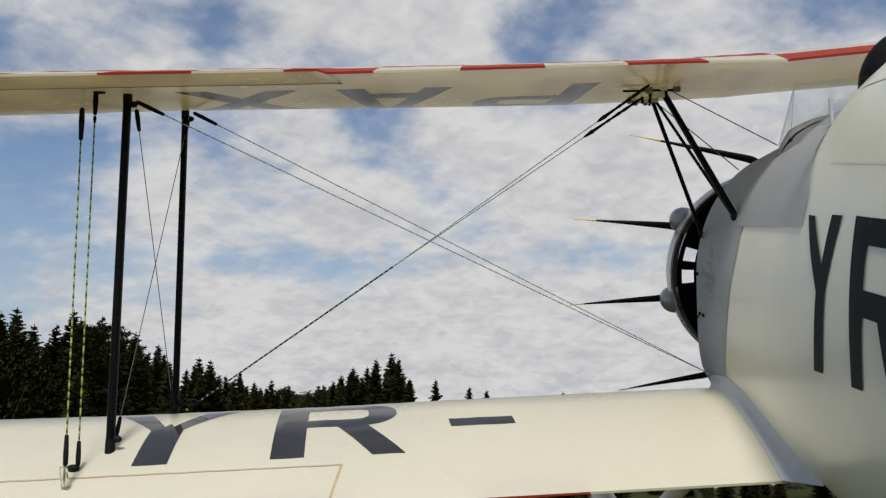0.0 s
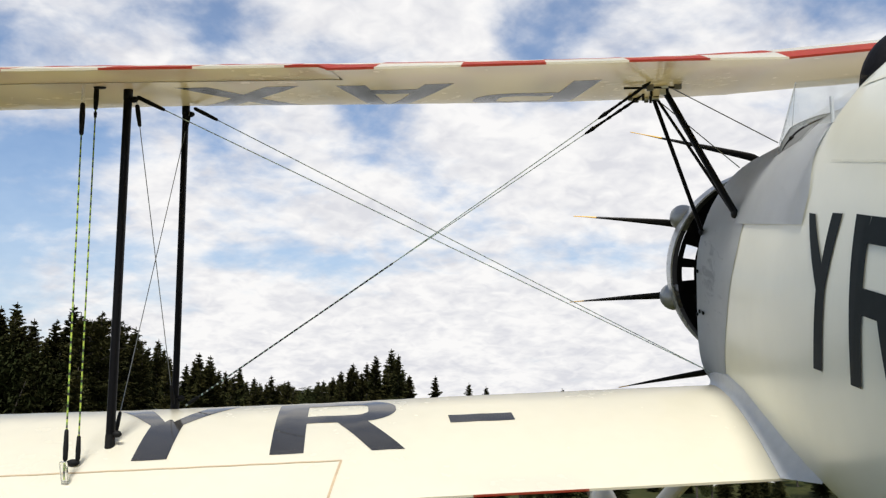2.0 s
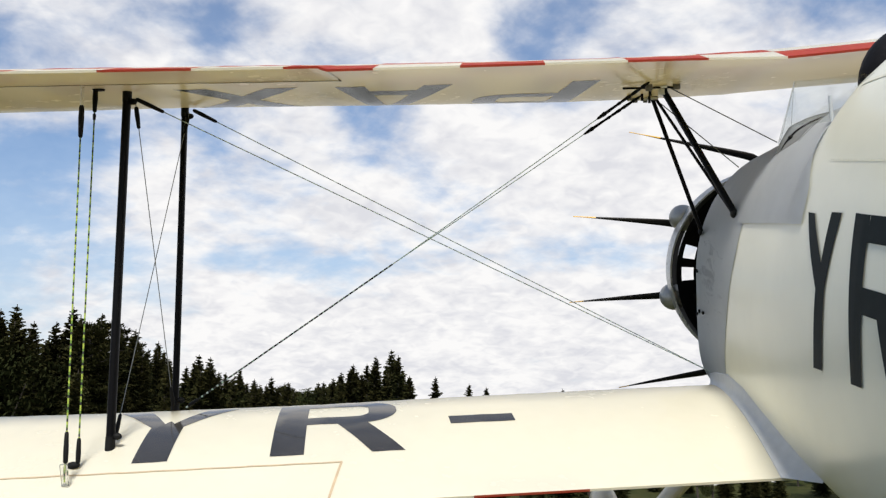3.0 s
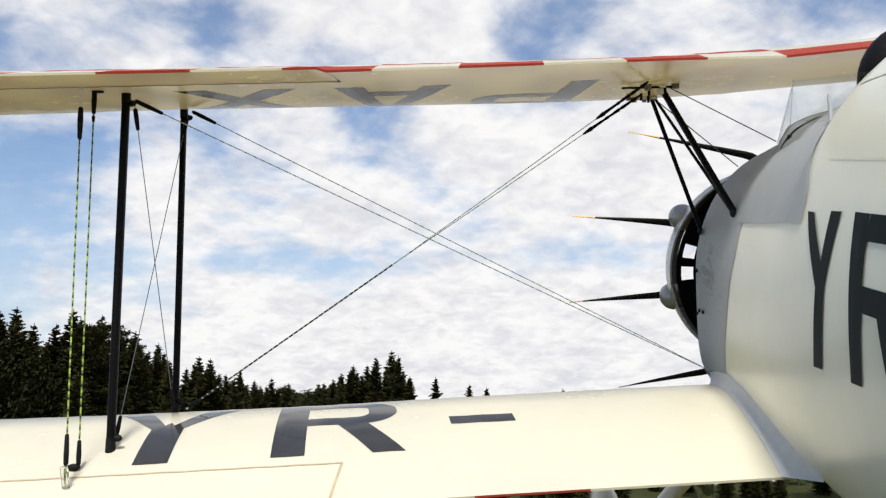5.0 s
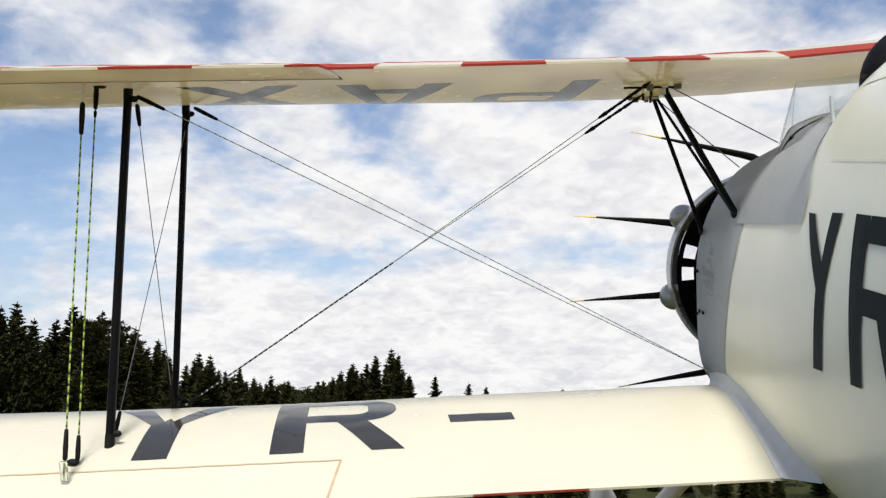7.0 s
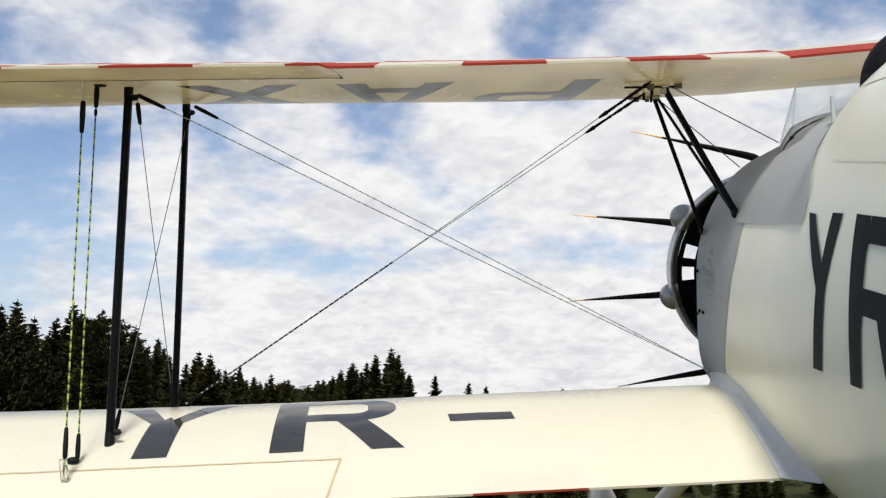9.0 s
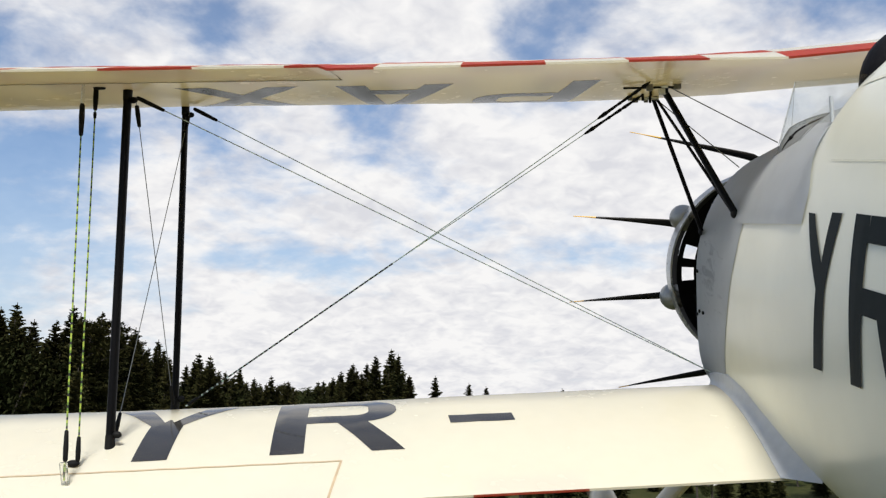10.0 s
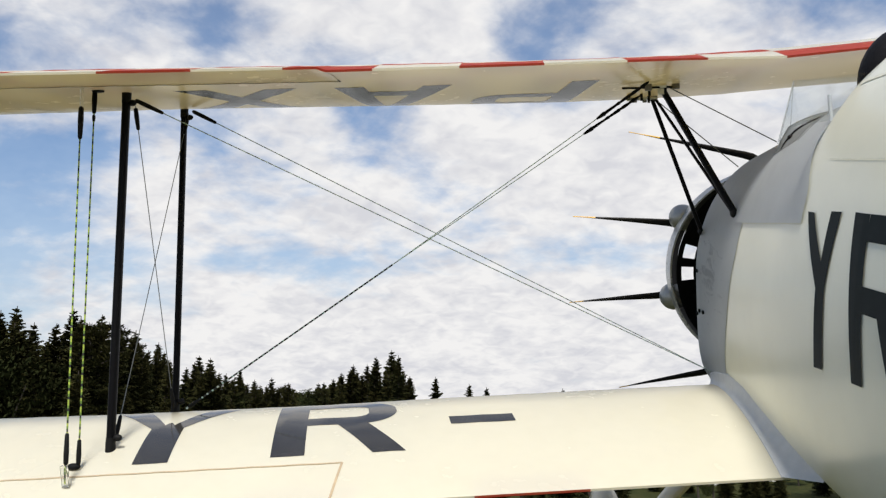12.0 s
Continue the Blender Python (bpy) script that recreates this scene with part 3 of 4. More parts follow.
body_seam(-1.16, -1.7, 1.21, 1.23, 0.008)

# wing root fairing: a concave strip from the wing up to the side of the body
bm = bmesh.new()
rows = []
UPPER = [(-1.11, 0.026), (-1.09, 0.033), (-0.91, 0.066), (-0.70, 0.104), (-0.45, 0.146), (-0.32, 0.160), (-0.15, 0.128), (0.05, 0.066)]
for k in range(49):
    t = 0.03 + 0.97 * k / 48
    a = low(-0.402, t, 0.004)
    y, z = a.y / S, a.z / S
    yi = y - 0.10 * t ** 3
    zi = blend(yi, UPPER)
    b = round_pt(yi, radians(angle_at(yi, zi)), 0.005)
    row = [low(-0.405, t, -0.004), a]
    for q in (0.2, 0.4, 0.6, 0.8):
        p = a.lerp(b, q)
        p.z -= 0.008 * S * math.sin(math.pi * q) * (1 - t ** 6)
        p.x += 0.004 * S * math.sin(math.pi * q) * (1 - t ** 6)
        row.append(p)
    row += [b, round_pt(yi, radians(angle_at(yi, zi + 0.004)), -0.004)]
    rows.append([bm.verts.new(p) for p in row])
grid_faces(bm, rows)
part("root_fairing", bm, fairing_grey, fuselage, "blue-grey wing root fairing strip")

# cockpit: windscreen, coaming, headrest, stub
# the arch at the foot of the windscreen: its height over the deck by the angle round the body, and how it runs out fore and aft
ARCH = [(54.5, 0.0), (56.5, 0.015), (58.5, 0.0245), (61.0, 0.033), (63.6, 0.043), (66.0, 0.0427), (70.0, 0.039), (74.0, 0.035), (80.0, 0.030), (90.0, 0.028)]
RUN = [(-0.72, 0.0), (-0.64, 0.07), (-0.58, 0.16), (-0.535, 0.27), (-0.520, 0.42), (-0.512, 0.80), (-0.505, 0.97), (-0.495, 1.0), (-0.485, 0.93), (-0.465, 0.5), (-0.44, 0.0)]


def arch_pt(y, a, off):
    return round_pt(y, radians(a), off + blend(min(a, 180 - a), ARCH) * blend(y, RUN))


bm = bmesh.new()
rows = []
STEPS = [-0.44, -0.452, -0.465, -0.475, -0.485, -0.490, -0.495, -0.500, -0.505, -0.509, -0.512, -0.516, -0.520, -0.527, -0.535, -0.55, -0.565, -0.58, -0.61, -0.64, -0.68, -0.72]
for y in STEPS:
    rows.append([bm.verts.new(arch_pt(y, 54.5 + 71.0 * j / 70, 0.0055)) for j in range(71)])
grid_faces(bm, rows)
screen = part("windscreen", bm, coaming_shaded, fuselage, "clear windscreen on a raised grey coaming")


def pane(corners):
    bm = bmesh.new()
    vs = [bm.verts.new(V(*c)) for c in corners]
    bm.faces.new(vs)
    bmesh.ops.solidify(bm, geom=bm.faces[:], thickness=0.004 * S)
    ob = part("pane", bm, glass, screen, "clear plastic sheet", smooth=False)
    ob.visible_shadow = False
    bm = bmesh.new()
    rod(bm, [V(*p) for p in corners[:2]], 0.0012 * S, 6)
    part("edge", bm, clear_plastic, ob, "bright cut edge of the plastic sheet")


pane([(-0.24, -0.50, 1.06), (-0.20, -0.552, 1.28), (0.20, -0.552, 1.28), (0.24, -0.50, 1.06)])
pane([(-0.243, -0.495, 1.06), (-0.203, -0.553, 1.28), (-0.199, -0.505, 1.118)])
pane([(-0.201, -0.508, 1.118), (-0.205, -0.556, 1.28), (-0.215, -1.24, 1.235), (-0.25, -1.20, 1.12)])
pane([(0.245, -0.50, 1.06), (0.205, -0.552, 1.28), (0.215, -1.24, 1.235), (0.25, -1.20, 1.12)])
# dark rod that draws the line of shade where coaming meets deck
bm = bmesh.new()
shade_pts = [arch_pt(-0.528, 55.0 + 1.75 * k, 0.007) for k in range(18)]
rod(bm, shade_pts, [0.0042 * S * min(1.0, 0.4 + 0.2 * k, 0.3 + 0.12 * (17 - k)) for k in range(18)], 6)
part("shade_line", bm, leather_black, screen, "thin dark line of shade at the coaming foot")
bm = bmesh.new()
ball(bm, V(-0.02, -1.03, 1.225), 0.155 * S, (1.0, 0.75, 1.05), 22, 16)
part("headrest", bm, leather_black, fuselage, "black padded cockpit headrest")
bm = bmesh.new()
tube(bm, V(-0.2, -0.885, 1.12), V(-0.2, -0.872, 1.202), 0.006 * S, sides=12)
part("stub_post", bm, paint_grey, fuselage, "short grey post beside the cockpit")
bm = bmesh.new()
ball(bm, arch_pt(-0.535, 60.6, 0.008), 0.009 * S, (1, 1.6, 1), 8, 6)
part("screw", bm, black_rubber, fuselage, "black screw head")

# ---- engine, ring cowl, propeller ----
HUBZ, RING_R, RING_X = 0.48, 0.480, -0.012
ring = bmesh.new()
prof = [(0.34, RING_R - 0.004), (0.41, RING_R), (0.47, RING_R - 0.008), (0.52, RING_R - 0.025), (0.545, RING_R - 0.055), (0.53, RING_R - 0.075), (0.46, RING_R - 0.030), (0.34, RING_R - 0.012)]
rows = []
for k in range(72):
    a = math.tau * k / 72
    rows.append([ring.verts.new(V(RING_X + r * math.cos(a), y, HUBZ + r * math.sin(a))) for y, r in prof])
rows.append(rows[0])
grid_faces(ring, rows, closed=True, pick=lambda i, j: 1 if j in (5, 6) else 0)
cowl = part("ring_cowl", ring, [ring_silver, black_engine], plane, "silver ring cowl with rocker blisters")
engine = part("radial_engine", tube(bmesh.new(), V(0, 0.08, HUBZ), V(0, 0.52, HUBZ), 0.19 * S, 0.13 * S, 24), black_engine, plane, "black radial engine with finned cylinders")
for k in range(7):
    a = math.pi - radians(34 - 360 / 7 * k)
    d = Vector((math.cos(a), 0, math.sin(a)))
    c = Vector((0, 0.36, HUBZ))
    bm = bmesh.new()
    for i in range(9):
        r = 0.16 + 0.026 * i
        tube(bm, (c + d * r) * S, (c + d * (r + 0.014)) * S, 0.075 * S, sides=14)
    tube(bm, (c + d * 0.14) * S, (c + d * 0.40) * S, 0.058 * S, sides=12)
    part("cylinder", bm, black_engine, engine)
    bm = bmesh.new()
    ball(bm, (c + Vector((RING_X, 0.14, 0)) + d * (RING_R - 0.024)) * S, (0.068 if d.z < 0.8 else 0.045) * S, (0.95, 1.6, 0.95), 18, 12)
    part("blister", bm, blister_tan, cowl, "rounded rocker blister")
baffle = bmesh.new()
step = 360 / 7 / 18
radii = (0.10, 0.30, 0.385, 0.44, 0.463)
gaps = [k for k in range(18) if 3 <= k <= 5 or 8 <= k <= 10]
ring_v = [[baffle.verts.new(V(-r * math.cos(radians(34 - 360 / 7 + step * k + 5)), 0.31, HUBZ + r * math.sin(radians(34 - 360 / 7 + step * k + 5)))) for k in range(126)] for r in radii]
for a in range(4):
    for k in range(126):
        if a == 2 and k % 18 in gaps:
            continue
        baffle.faces.new((ring_v[a][k], ring_v[a][(k + 1) % 126], ring_v[a + 1][(k + 1) % 126], ring_v[a + 1][k]))
bmesh.ops.solidify(baffle, geom=baffle.faces[:], thickness=0.012 * S)
part("baffle", baffle, black_engine, engine, "black cooling baffle between the cylinders")
firewall = bmesh.new()
tube(firewall, V(0, 0.06, HUBZ), V(0, 0.115, HUBZ), 0.38 * S, 0.36 * S, 48)
part("firewall", firewall, black_engine, engine)

prop = part("propeller", tube(bmesh.new(), V(0, 0.50, HUBZ), V(0, 0.68, HUBZ), 0.07 * S, 0.04 * S, 20), black_gloss, plane, "dark slender propeller blades with yellow tips")
PROP_Y = 0.60


def blade(tip, root, paint, flip):
    """A slim tapering blade, bowed a little, from the hub to a pointed tip; returns the dark part and the painted tip."""
    hub, tip, root = Vector((0, 0, HUBZ)), Vector((tip[0], 0, tip[1])), Vector((root[0], 0, root[1]))
    pts = [hub, root + (root - tip) * 0.25, root.lerp(tip, 0.5) + Vector((0, 0, 0.004)), tip]
    if flip:
        pts = [2 * hub - p for p in pts]

    def at(f):
        a, b, c, e = pts
        if f < 0.4:
            g = f / 0.4
            return a * (1 - g) ** 2 + b * 2 * g * (1 - g) + b.lerp(c, 0.4) * g * g
        g = (f - 0.4) / 0.6
        return b.lerp(c, 0.4) * (1 - g) ** 2 + c * 2 * g * (1 - g) + e * g * g

    out, cut = [], 1 - paint * 0.7
    for f0, f1 in ((0.04, cut), (cut, 1.0)):
        bm = bmesh.new()
        rows = []
        for i in range(25):
            f = f0 + (f1 - f0) * i / 24
            w = 0.021 * min(1.0, 0.5 + f * 1.6) * (1.0 if f < 0.35 else max(0.09, 1 - ((f - 0.35) / 0.65) ** 1.05))
            cen = at(f) + Vector((0, PROP_Y, 0))
            d = (at(min(1, f + 0.01)) - at(f - 0.01)).normalized()
            e = Vector((-d.z, 0, d.x))
            tw = radians(32 - 20 * f)
            row = []
            for k in range(10):
                q = math.tau * k / 10
                u, v = math.cos(q) * w, math.sin(q) * (0.016 - 0.012 * f)
                row.append(bm.verts.new((cen + e * (u * math.cos(tw) - v * math.sin(tw)) + Vector((0, 1, 0)) * (u * math.sin(tw) + v * math.cos(tw))) * S))
            rows.append(row)
        grid_faces(bm, rows, closed=True)
        bm.faces.new(rows[0])
        bm.faces.new(rows[-1][::-1])
        out.append(bm)
    return out


for tip, root, paint in (((-0.624, 1.171), (-0.020, 1.011), 0.22), ((-0.918, 0.760), (-0.425, 0.701), 0.20), ((-0.953, 0.316), (-0.494, 0.333), 0.14), ((-0.715, -0.141), (-0.264, -0.072), 0.10)):
    for flip in (False, True):
        dark, end = blade(tip, root, paint, flip)
        bl = part("blade", dark, blade_wood, prop)
        part("tip", end, tip_yellow, bl, "yellow painted blade tip")

# ---- struts ----
def strut(name, a, b, r, mat, label="", flat=0.5, across=(0, 1, 0)):
    return part(name, tube(bmesh.new(), a, b, r * S, sides=14, flat=flat, across=across), mat, plane, label)


XS = -2.585
def pair(side):
    for t, r in ((0.61, 0.0185), (0.10, 0.0172)):
        x = XS if side < 0 else -XS
        a, b = low(x + 0.006, t, -0.01), under(x, t, -0.01)
        s = strut("interplane_strut", a, b, r, black_gloss, "black lacquered interplane strut", flat=0.72)
        for p, q, nm in ((a, b, "foot"), (b, a, "foot")):
            bm = bmesh.new()
            d = (q - p).normalized()
            tube(bm, p + d * 0.004 * S, p + d * 0.05 * S, 0.0200 * S, 0.0190 * S, 12, flat=0.78, across=(0, 1, 0))
            ball(bm, p + d * 0.05 * S + V(0.022, 0, 0), 0.012 * S, (1.5, 1, 1), 8, 6)
            part(nm, bm, black_rubber, s, "black strut end fitting")
pair(-1)
pair(1)

# cabane
cab_top_r, cab_top_f = under(-0.569, 0.385, 0.0), under(-0.583, 0.185, 0.0)
side_r, side_f = V(-0.365, -0.36, 0.806), V(-0.400, 0.055, 0.703)
strut("cabane_strut", cab_top_r, side_r, 0.021, black_gloss, "thick black cabane strut", flat=0.6)
strut("cabane_strut", cab_top_f, side_f, 0.0125, black_gloss, "thin black cabane strut", flat=0.7)
strut("cabane_strut", cab_top_f + V(0.014, 0.01, 0), V(-0.362, -0.29, 0.815), 0.0090, black_gloss, "thin black diagonal cabane strut", flat=0.7)
for p, d in ((side_r, 0.022), (side_f, 0.017)):
    bm = bmesh.new()
    ball(bm, p + V(-0.006, 0, 0), d * S, (0.5, 1.2, 0.8), 10, 8)
    part("strut_shoe", bm, black_rubber, plane, "black strut end fitting")
mir = lambda p: Vector((-p.x, p.y, p.z))
strut("cabane_strut", mir(cab_top_r), mir(side_r), 0.023, black_gloss, flat=0.6)
strut("cabane_strut", mir(cab_top_f), mir(side_f), 0.015, black_gloss, flat=0.7)
fitting = part("cabane_fitting", tube(bmesh.new(), under(-0.755, 0.50, 0.010), under(-0.535, 0.50, 0.012), 0.0045 * S), black_rubber, plane, "cluster of small weathered metal brackets and bolts")
for x, t, sx, sy, sz, mat in ((-0.648, 0.50, 0.028, 0.034, 0.030, brass_fitting), (-0.598, 0.49, 0.052, 0.030, 0.012, paint_cream), (-0.533, 0.495, 0.030, 0.030, 0.024, brass_fitting),
                              (-0.575, 0.40, 0.030, 0.030, 0.034, paint_cream), (-0.625, 0.19, 0.135, 0.030, 0.010, paint_cream), (-0.660, 0.185, 0.024, 0.030, 0.026, brass_fitting),
                              (-0.612, 0.18, 0.020, 0.022, 0.030, brass_fitting), (-0.570, 0.20, 0.024, 0.030, 0.020, brass_fitting), (-0.690, 0.23, 0.018, 0.030, 0.016, brass_fitting)):
    bm = bmesh.new()
    box(bm, under(x, t, 0.008), (sx * S, sy * S, sz * S), rot("Z", 0.25 * x), 0.003 * S)
    part("bracket", bm, mat, fitting)
for x, t in ((-0.63, 0.42), (-0.57, 0.46), (-0.60, 0.22), (-0.645, 0.30), (-0.555, 0.35)):
    part("bolt", tube(bmesh.new(), under(x, t, -0.01), under(x, t, 0.030), 0.006 * S, sides=8), black_rubber, fitting)

# ---- cords and cables ----
def cord(name, a, b, r, mats, step, label=""):
    """A braided cord: short lengths in turn of two colours."""
    bm = bmesh.new()
    n = max(1, int((b - a).length / (step * S)))
    rod(bm, [a.lerp(b, i / n) for i in range(n + 1)], r * S, 6, mats=list(range(len(mats))))
    return part(name, bm, mats, plane, label)


def sleeve(parent, a, b, r, label="black shrink sleeve"):
    bm = bmesh.new()
    rod(bm, [a.lerp(b, f) for f in (0, 0.06, 0.4, 0.75, 0.95, 1)], [r * S * k for k in (0.6, 0.9, 1.0, 0.85, 0.75, 0.45)], 10)
    part("sleeve", bm, black_rubber, parent, label)


def along(a, b, d):
    return a + (b - a).normalized() * d * S


def lumpy_sleeve(parent, a, b, r):
    """A wrapped cord end: short lengths of tape of uneven girth."""
    rng = random.Random(7)
    bm = bmesh.new()
    fs = [0.0, 0.05, 0.14, 0.15, 0.30, 0.31, 0.36, 0.37, 0.55, 0.56, 0.62, 0.63, 0.84, 0.85, 0.97, 1.0]
    rod(bm, [a.lerp(b, f) for f in fs], [r * S * rng.uniform(0.55, 1.2) * (0.5 if f in (0.0, 1.0) else 1) for f in fs], 9)
    part("sleeve", bm, black_rubber, parent, "lumpy black tape over the cord end")


foot_f = low(-2.535, 0.10, 0.012)
tops = [(under(-0.661, 0.592, 0.004), 0.25), (under(-0.653, 0.317, 0.010), 0.31)]
knot = tops[0][0].lerp(tops[1][0], 0.5).lerp(foot_f, 0.56)
for top, run in tops:
    c = cord("bracing_cord", top, knot, 0.0020, [cord_pale, cord_pale, cord_pale, cord_green, cord_pale, cord_soft], 0.012, "pale green bracing cord")
    lumpy_sleeve(c, top, along(top, knot, run), 0.0085)
c = cord("bracing_cord", knot, foot_f, 0.0036, [cord_dark, cord_dark, cord_pale, cord_dark, cord_dark, cord_green], 0.008, "twisted black and pale green bracing cord")
sleeve(c, along(foot_f, knot, 0.012), along(foot_f, knot, 0.058), 0.0075)
wire_foot = V(-0.400, -0.06, 0.105)
for x, t in ((-2.598, 0.52), (-2.53, 0.166)):
    top = under(x, t, 0.012)
    c = cord("bracing_cord", top, wire_foot, 0.0021, [cord_pale, cord_soft, cord_pale], 0.011, "grey-green bracing cord")
    sleeve(c, top, along(top, wire_foot, 0.11), 0.0085)
for (xa, ta), (xb, tb) in (((-2.575, 0.58), (-2.57, 0.13)), ((-2.56, 0.13), (-2.584, 0.555))):
    top, end = under(xa, ta, 0.02), low(xb, tb, 0.02)
    c = cord("bracing_cable", top, end, 0.0016, [wire_grey], 5.0, "thin grey cross cable between the struts")
    sleeve(c, along(top, end, 0.03), along(top, end, 0.11), 0.009)
    sleeve(c, along(end, top, 0.0), along(end, top, 0.078), 0.008)
LIME = [cord_lime, cord_lime, cord_moss, cord_dark, cord_moss, cord_lime, cord_moss, cord_dark, cord_lime, cord_moss, cord_dark]
# the pair of aileron cords: one hangs from a clear horn and ends in one, the other has a cap above and a ball joint below
wing, end = under(-2.672, 0.741, 0.0), low(-2.600, 0.842, 0.016)
top = along(wing, end, 0.070)
c = cord("aileron_cord", top, end, 0.0027, LIME, 0.009, "lime and black aileron cord")
sleeve(c, top, along(top, end, 0.118), 0.0098)
sleeve(c, along(end, top, 0.055), along(end, top, 0.150), 0.0082)
bm = bmesh.new()
box(bm, along(end, top, 0.014), (0.024 * S, 0.012 * S, 0.085 * S), None, 0.005 * S)
part("horn", bm, clear_plastic, c, "clear plastic control horn")
part("link_rod", tube(bmesh.new(), wing, top, 0.0060 * S, sides=8), clear_plastic, c, "thin clear plastic rod")
top, end = under(-2.660, 0.68, 0.0), low(-2.614, 0.735, 0.016)
c = cord("aileron_cord", top, end, 0.0027, LIME, 0.009, "lime and black aileron cord")
sleeve(c, top, along(top, end, 0.085), 0.0095)
sleeve(c, along(top, end, 0.092), along(top, end, 0.116), 0.0060)
sleeve(c, along(end, top, 0.0), along(end, top, 0.078), 0.0082)
bm = bmesh.new()
tube(bm, top + V(0.012, 0, 0.004), top + V(0.012, 0, -0.006), 0.024 * S, 0.019 * S, 14)
part("cap", bm, black_rubber, c)
bm = bmesh.new()
ball(bm, along(end, top, -0.004) + V(-0.016, 0, -0.002), 0.0135 * S, (1.7, 1, 0.85), 10, 8)
part("ball_link", bm, black_rubber, c)
for a, b in ((under(-0.545, 0.42, 0.0), V(-0.24, -0.474, 1.069)), (under(-0.575, 0.17, 0.0), V(-0.27, -0.068, 0.978))):
    c = part("cabane_wire", tube(bmesh.new(), a, b, 0.0022 * S, sides=6), wire_grey, plane, "thin grey cabane wire")

# ---- landing gear ----
for side in (-1, 1):
    gear = part("gear_leg", tube(bmesh.new(), V(0.15 * side, 0.05, -0.02), V(0.80 * side, 0.12, -0.80), 0.10 * S, 0.05 * S, 16, flat=0.42, across=(0, 1, 0)), film_cream, plane, "cream faired landing gear leg")
    bm = bmesh.new()
    ball(bm, V(0.85 * side, 0.10, -0.71), 0.225 * S, (0.40, 1.6, 1.0), 20, 14)
    part("wheel_spat", bm, film_cream, gear, "cream teardrop wheel spat")
    bm = bmesh.new()
    tube(bm, V((0.85 - 0.035) * side, 0.12, -0.83), V((0.85 + 0.035) * side, 0.12, -0.83), 0.18 * S, sides=28)
    part("tyre", bm, tyre_black, gear)

# ---- ground and far hill ----
def hill(x, y):
    """Height of the land: level near by, a long wooded ridge further off, higher to the west."""
    d = math.hypot(x, y)
    ridge = math.exp(-((y - 950 - 0.1 * x) / 260) ** 2) * (9 - 0.012 * (x + 300)) if y > 0 else 0
    ridge = max(0, min(ridge, 40))
    slope = 46 * math.exp(-((x + 340) / 130) ** 2 - ((y - 40) / 170) ** 2)
    return ridge + slope + 1.2 * noise.noise(Vector((x / 60, y / 60, 0))) * min(1, d / 100) - 0.0


bm = bmesh.new()
rows = []
ang_n, rad = 144, [0, 8, 16, 30, 50, 80, 120, 170, 230, 300, 380, 470, 560, 650, 740, 830, 920, 1010, 1100, 1250, 1500, 2000, 3000, 4500]
for r in rad[1:]:
    rows.append([bm.verts.new((r * math.cos(math.tau * k / ang_n), r * math.sin(math.tau * k / ang_n), hill(r * math.cos(math.tau * k / ang_n), r * math.sin(math.tau * k / ang_n)))) for k in range(ang_n)])
grid_faces(bm, rows, closed=True)
bm.faces.new(rows[0])
ground = tagged(part("ground", bm, grass, None), "rough green and straw-coloured meadow", "ground", kind="structure")


def forest(name, label, count, y0, y1, h0, h1, seed, spread=0.72):
    """Many rough little conifers in one mesh, each of three ragged tiers."""
    rng = random.Random(seed)
    verts, faces = [], []
    for _ in range(count):
        y = math.sqrt(rng.uniform(y0 * y0, y1 * y1))
        x = rng.uniform(-spread, spread) * y
        if noise.noise(Vector((x / 55, y / 55, seed))) < -0.22:
            continue
        h, w = rng.uniform(h0, h1), rng.uniform(2.4, 4.4)
        z = hill(x, y) - 0.5
        for f0, f1, k in ((0.05, 0.6, 1.0), (0.4, 0.82, 0.66), (0.68, 1.0, 0.36)):
            base = len(verts)
            a0 = rng.random() * 6
            for j in range(6):
                a = a0 + math.tau * j / 6
                rr = w * k * rng.uniform(0.7, 1.15)
                verts.append((x + rr * math.cos(a), y + rr * math.sin(a), z + h * (f0 + rng.uniform(-0.04, 0.04))))
            verts.append((x + rng.uniform(-.2, .2), y, z + h * f1))
            faces += [(base + j, base + (j + 1) % 6, base + 6) for j in range(6)]
    me = bpy.data.meshes.new(name)
    me.from_pydata(verts, [], faces)
    me.materials.append(far_needles)
    tagged(new(name, me), label, "forest", kind="stuff")


forest("far_forest", "dark conifer forest covering the distant ridge", 8500, 560, 1000, 9, 17, 5)
forest("valley_forest", "dark green woodland in the valley below", 4200, 235, 560, 6, 13, 8)


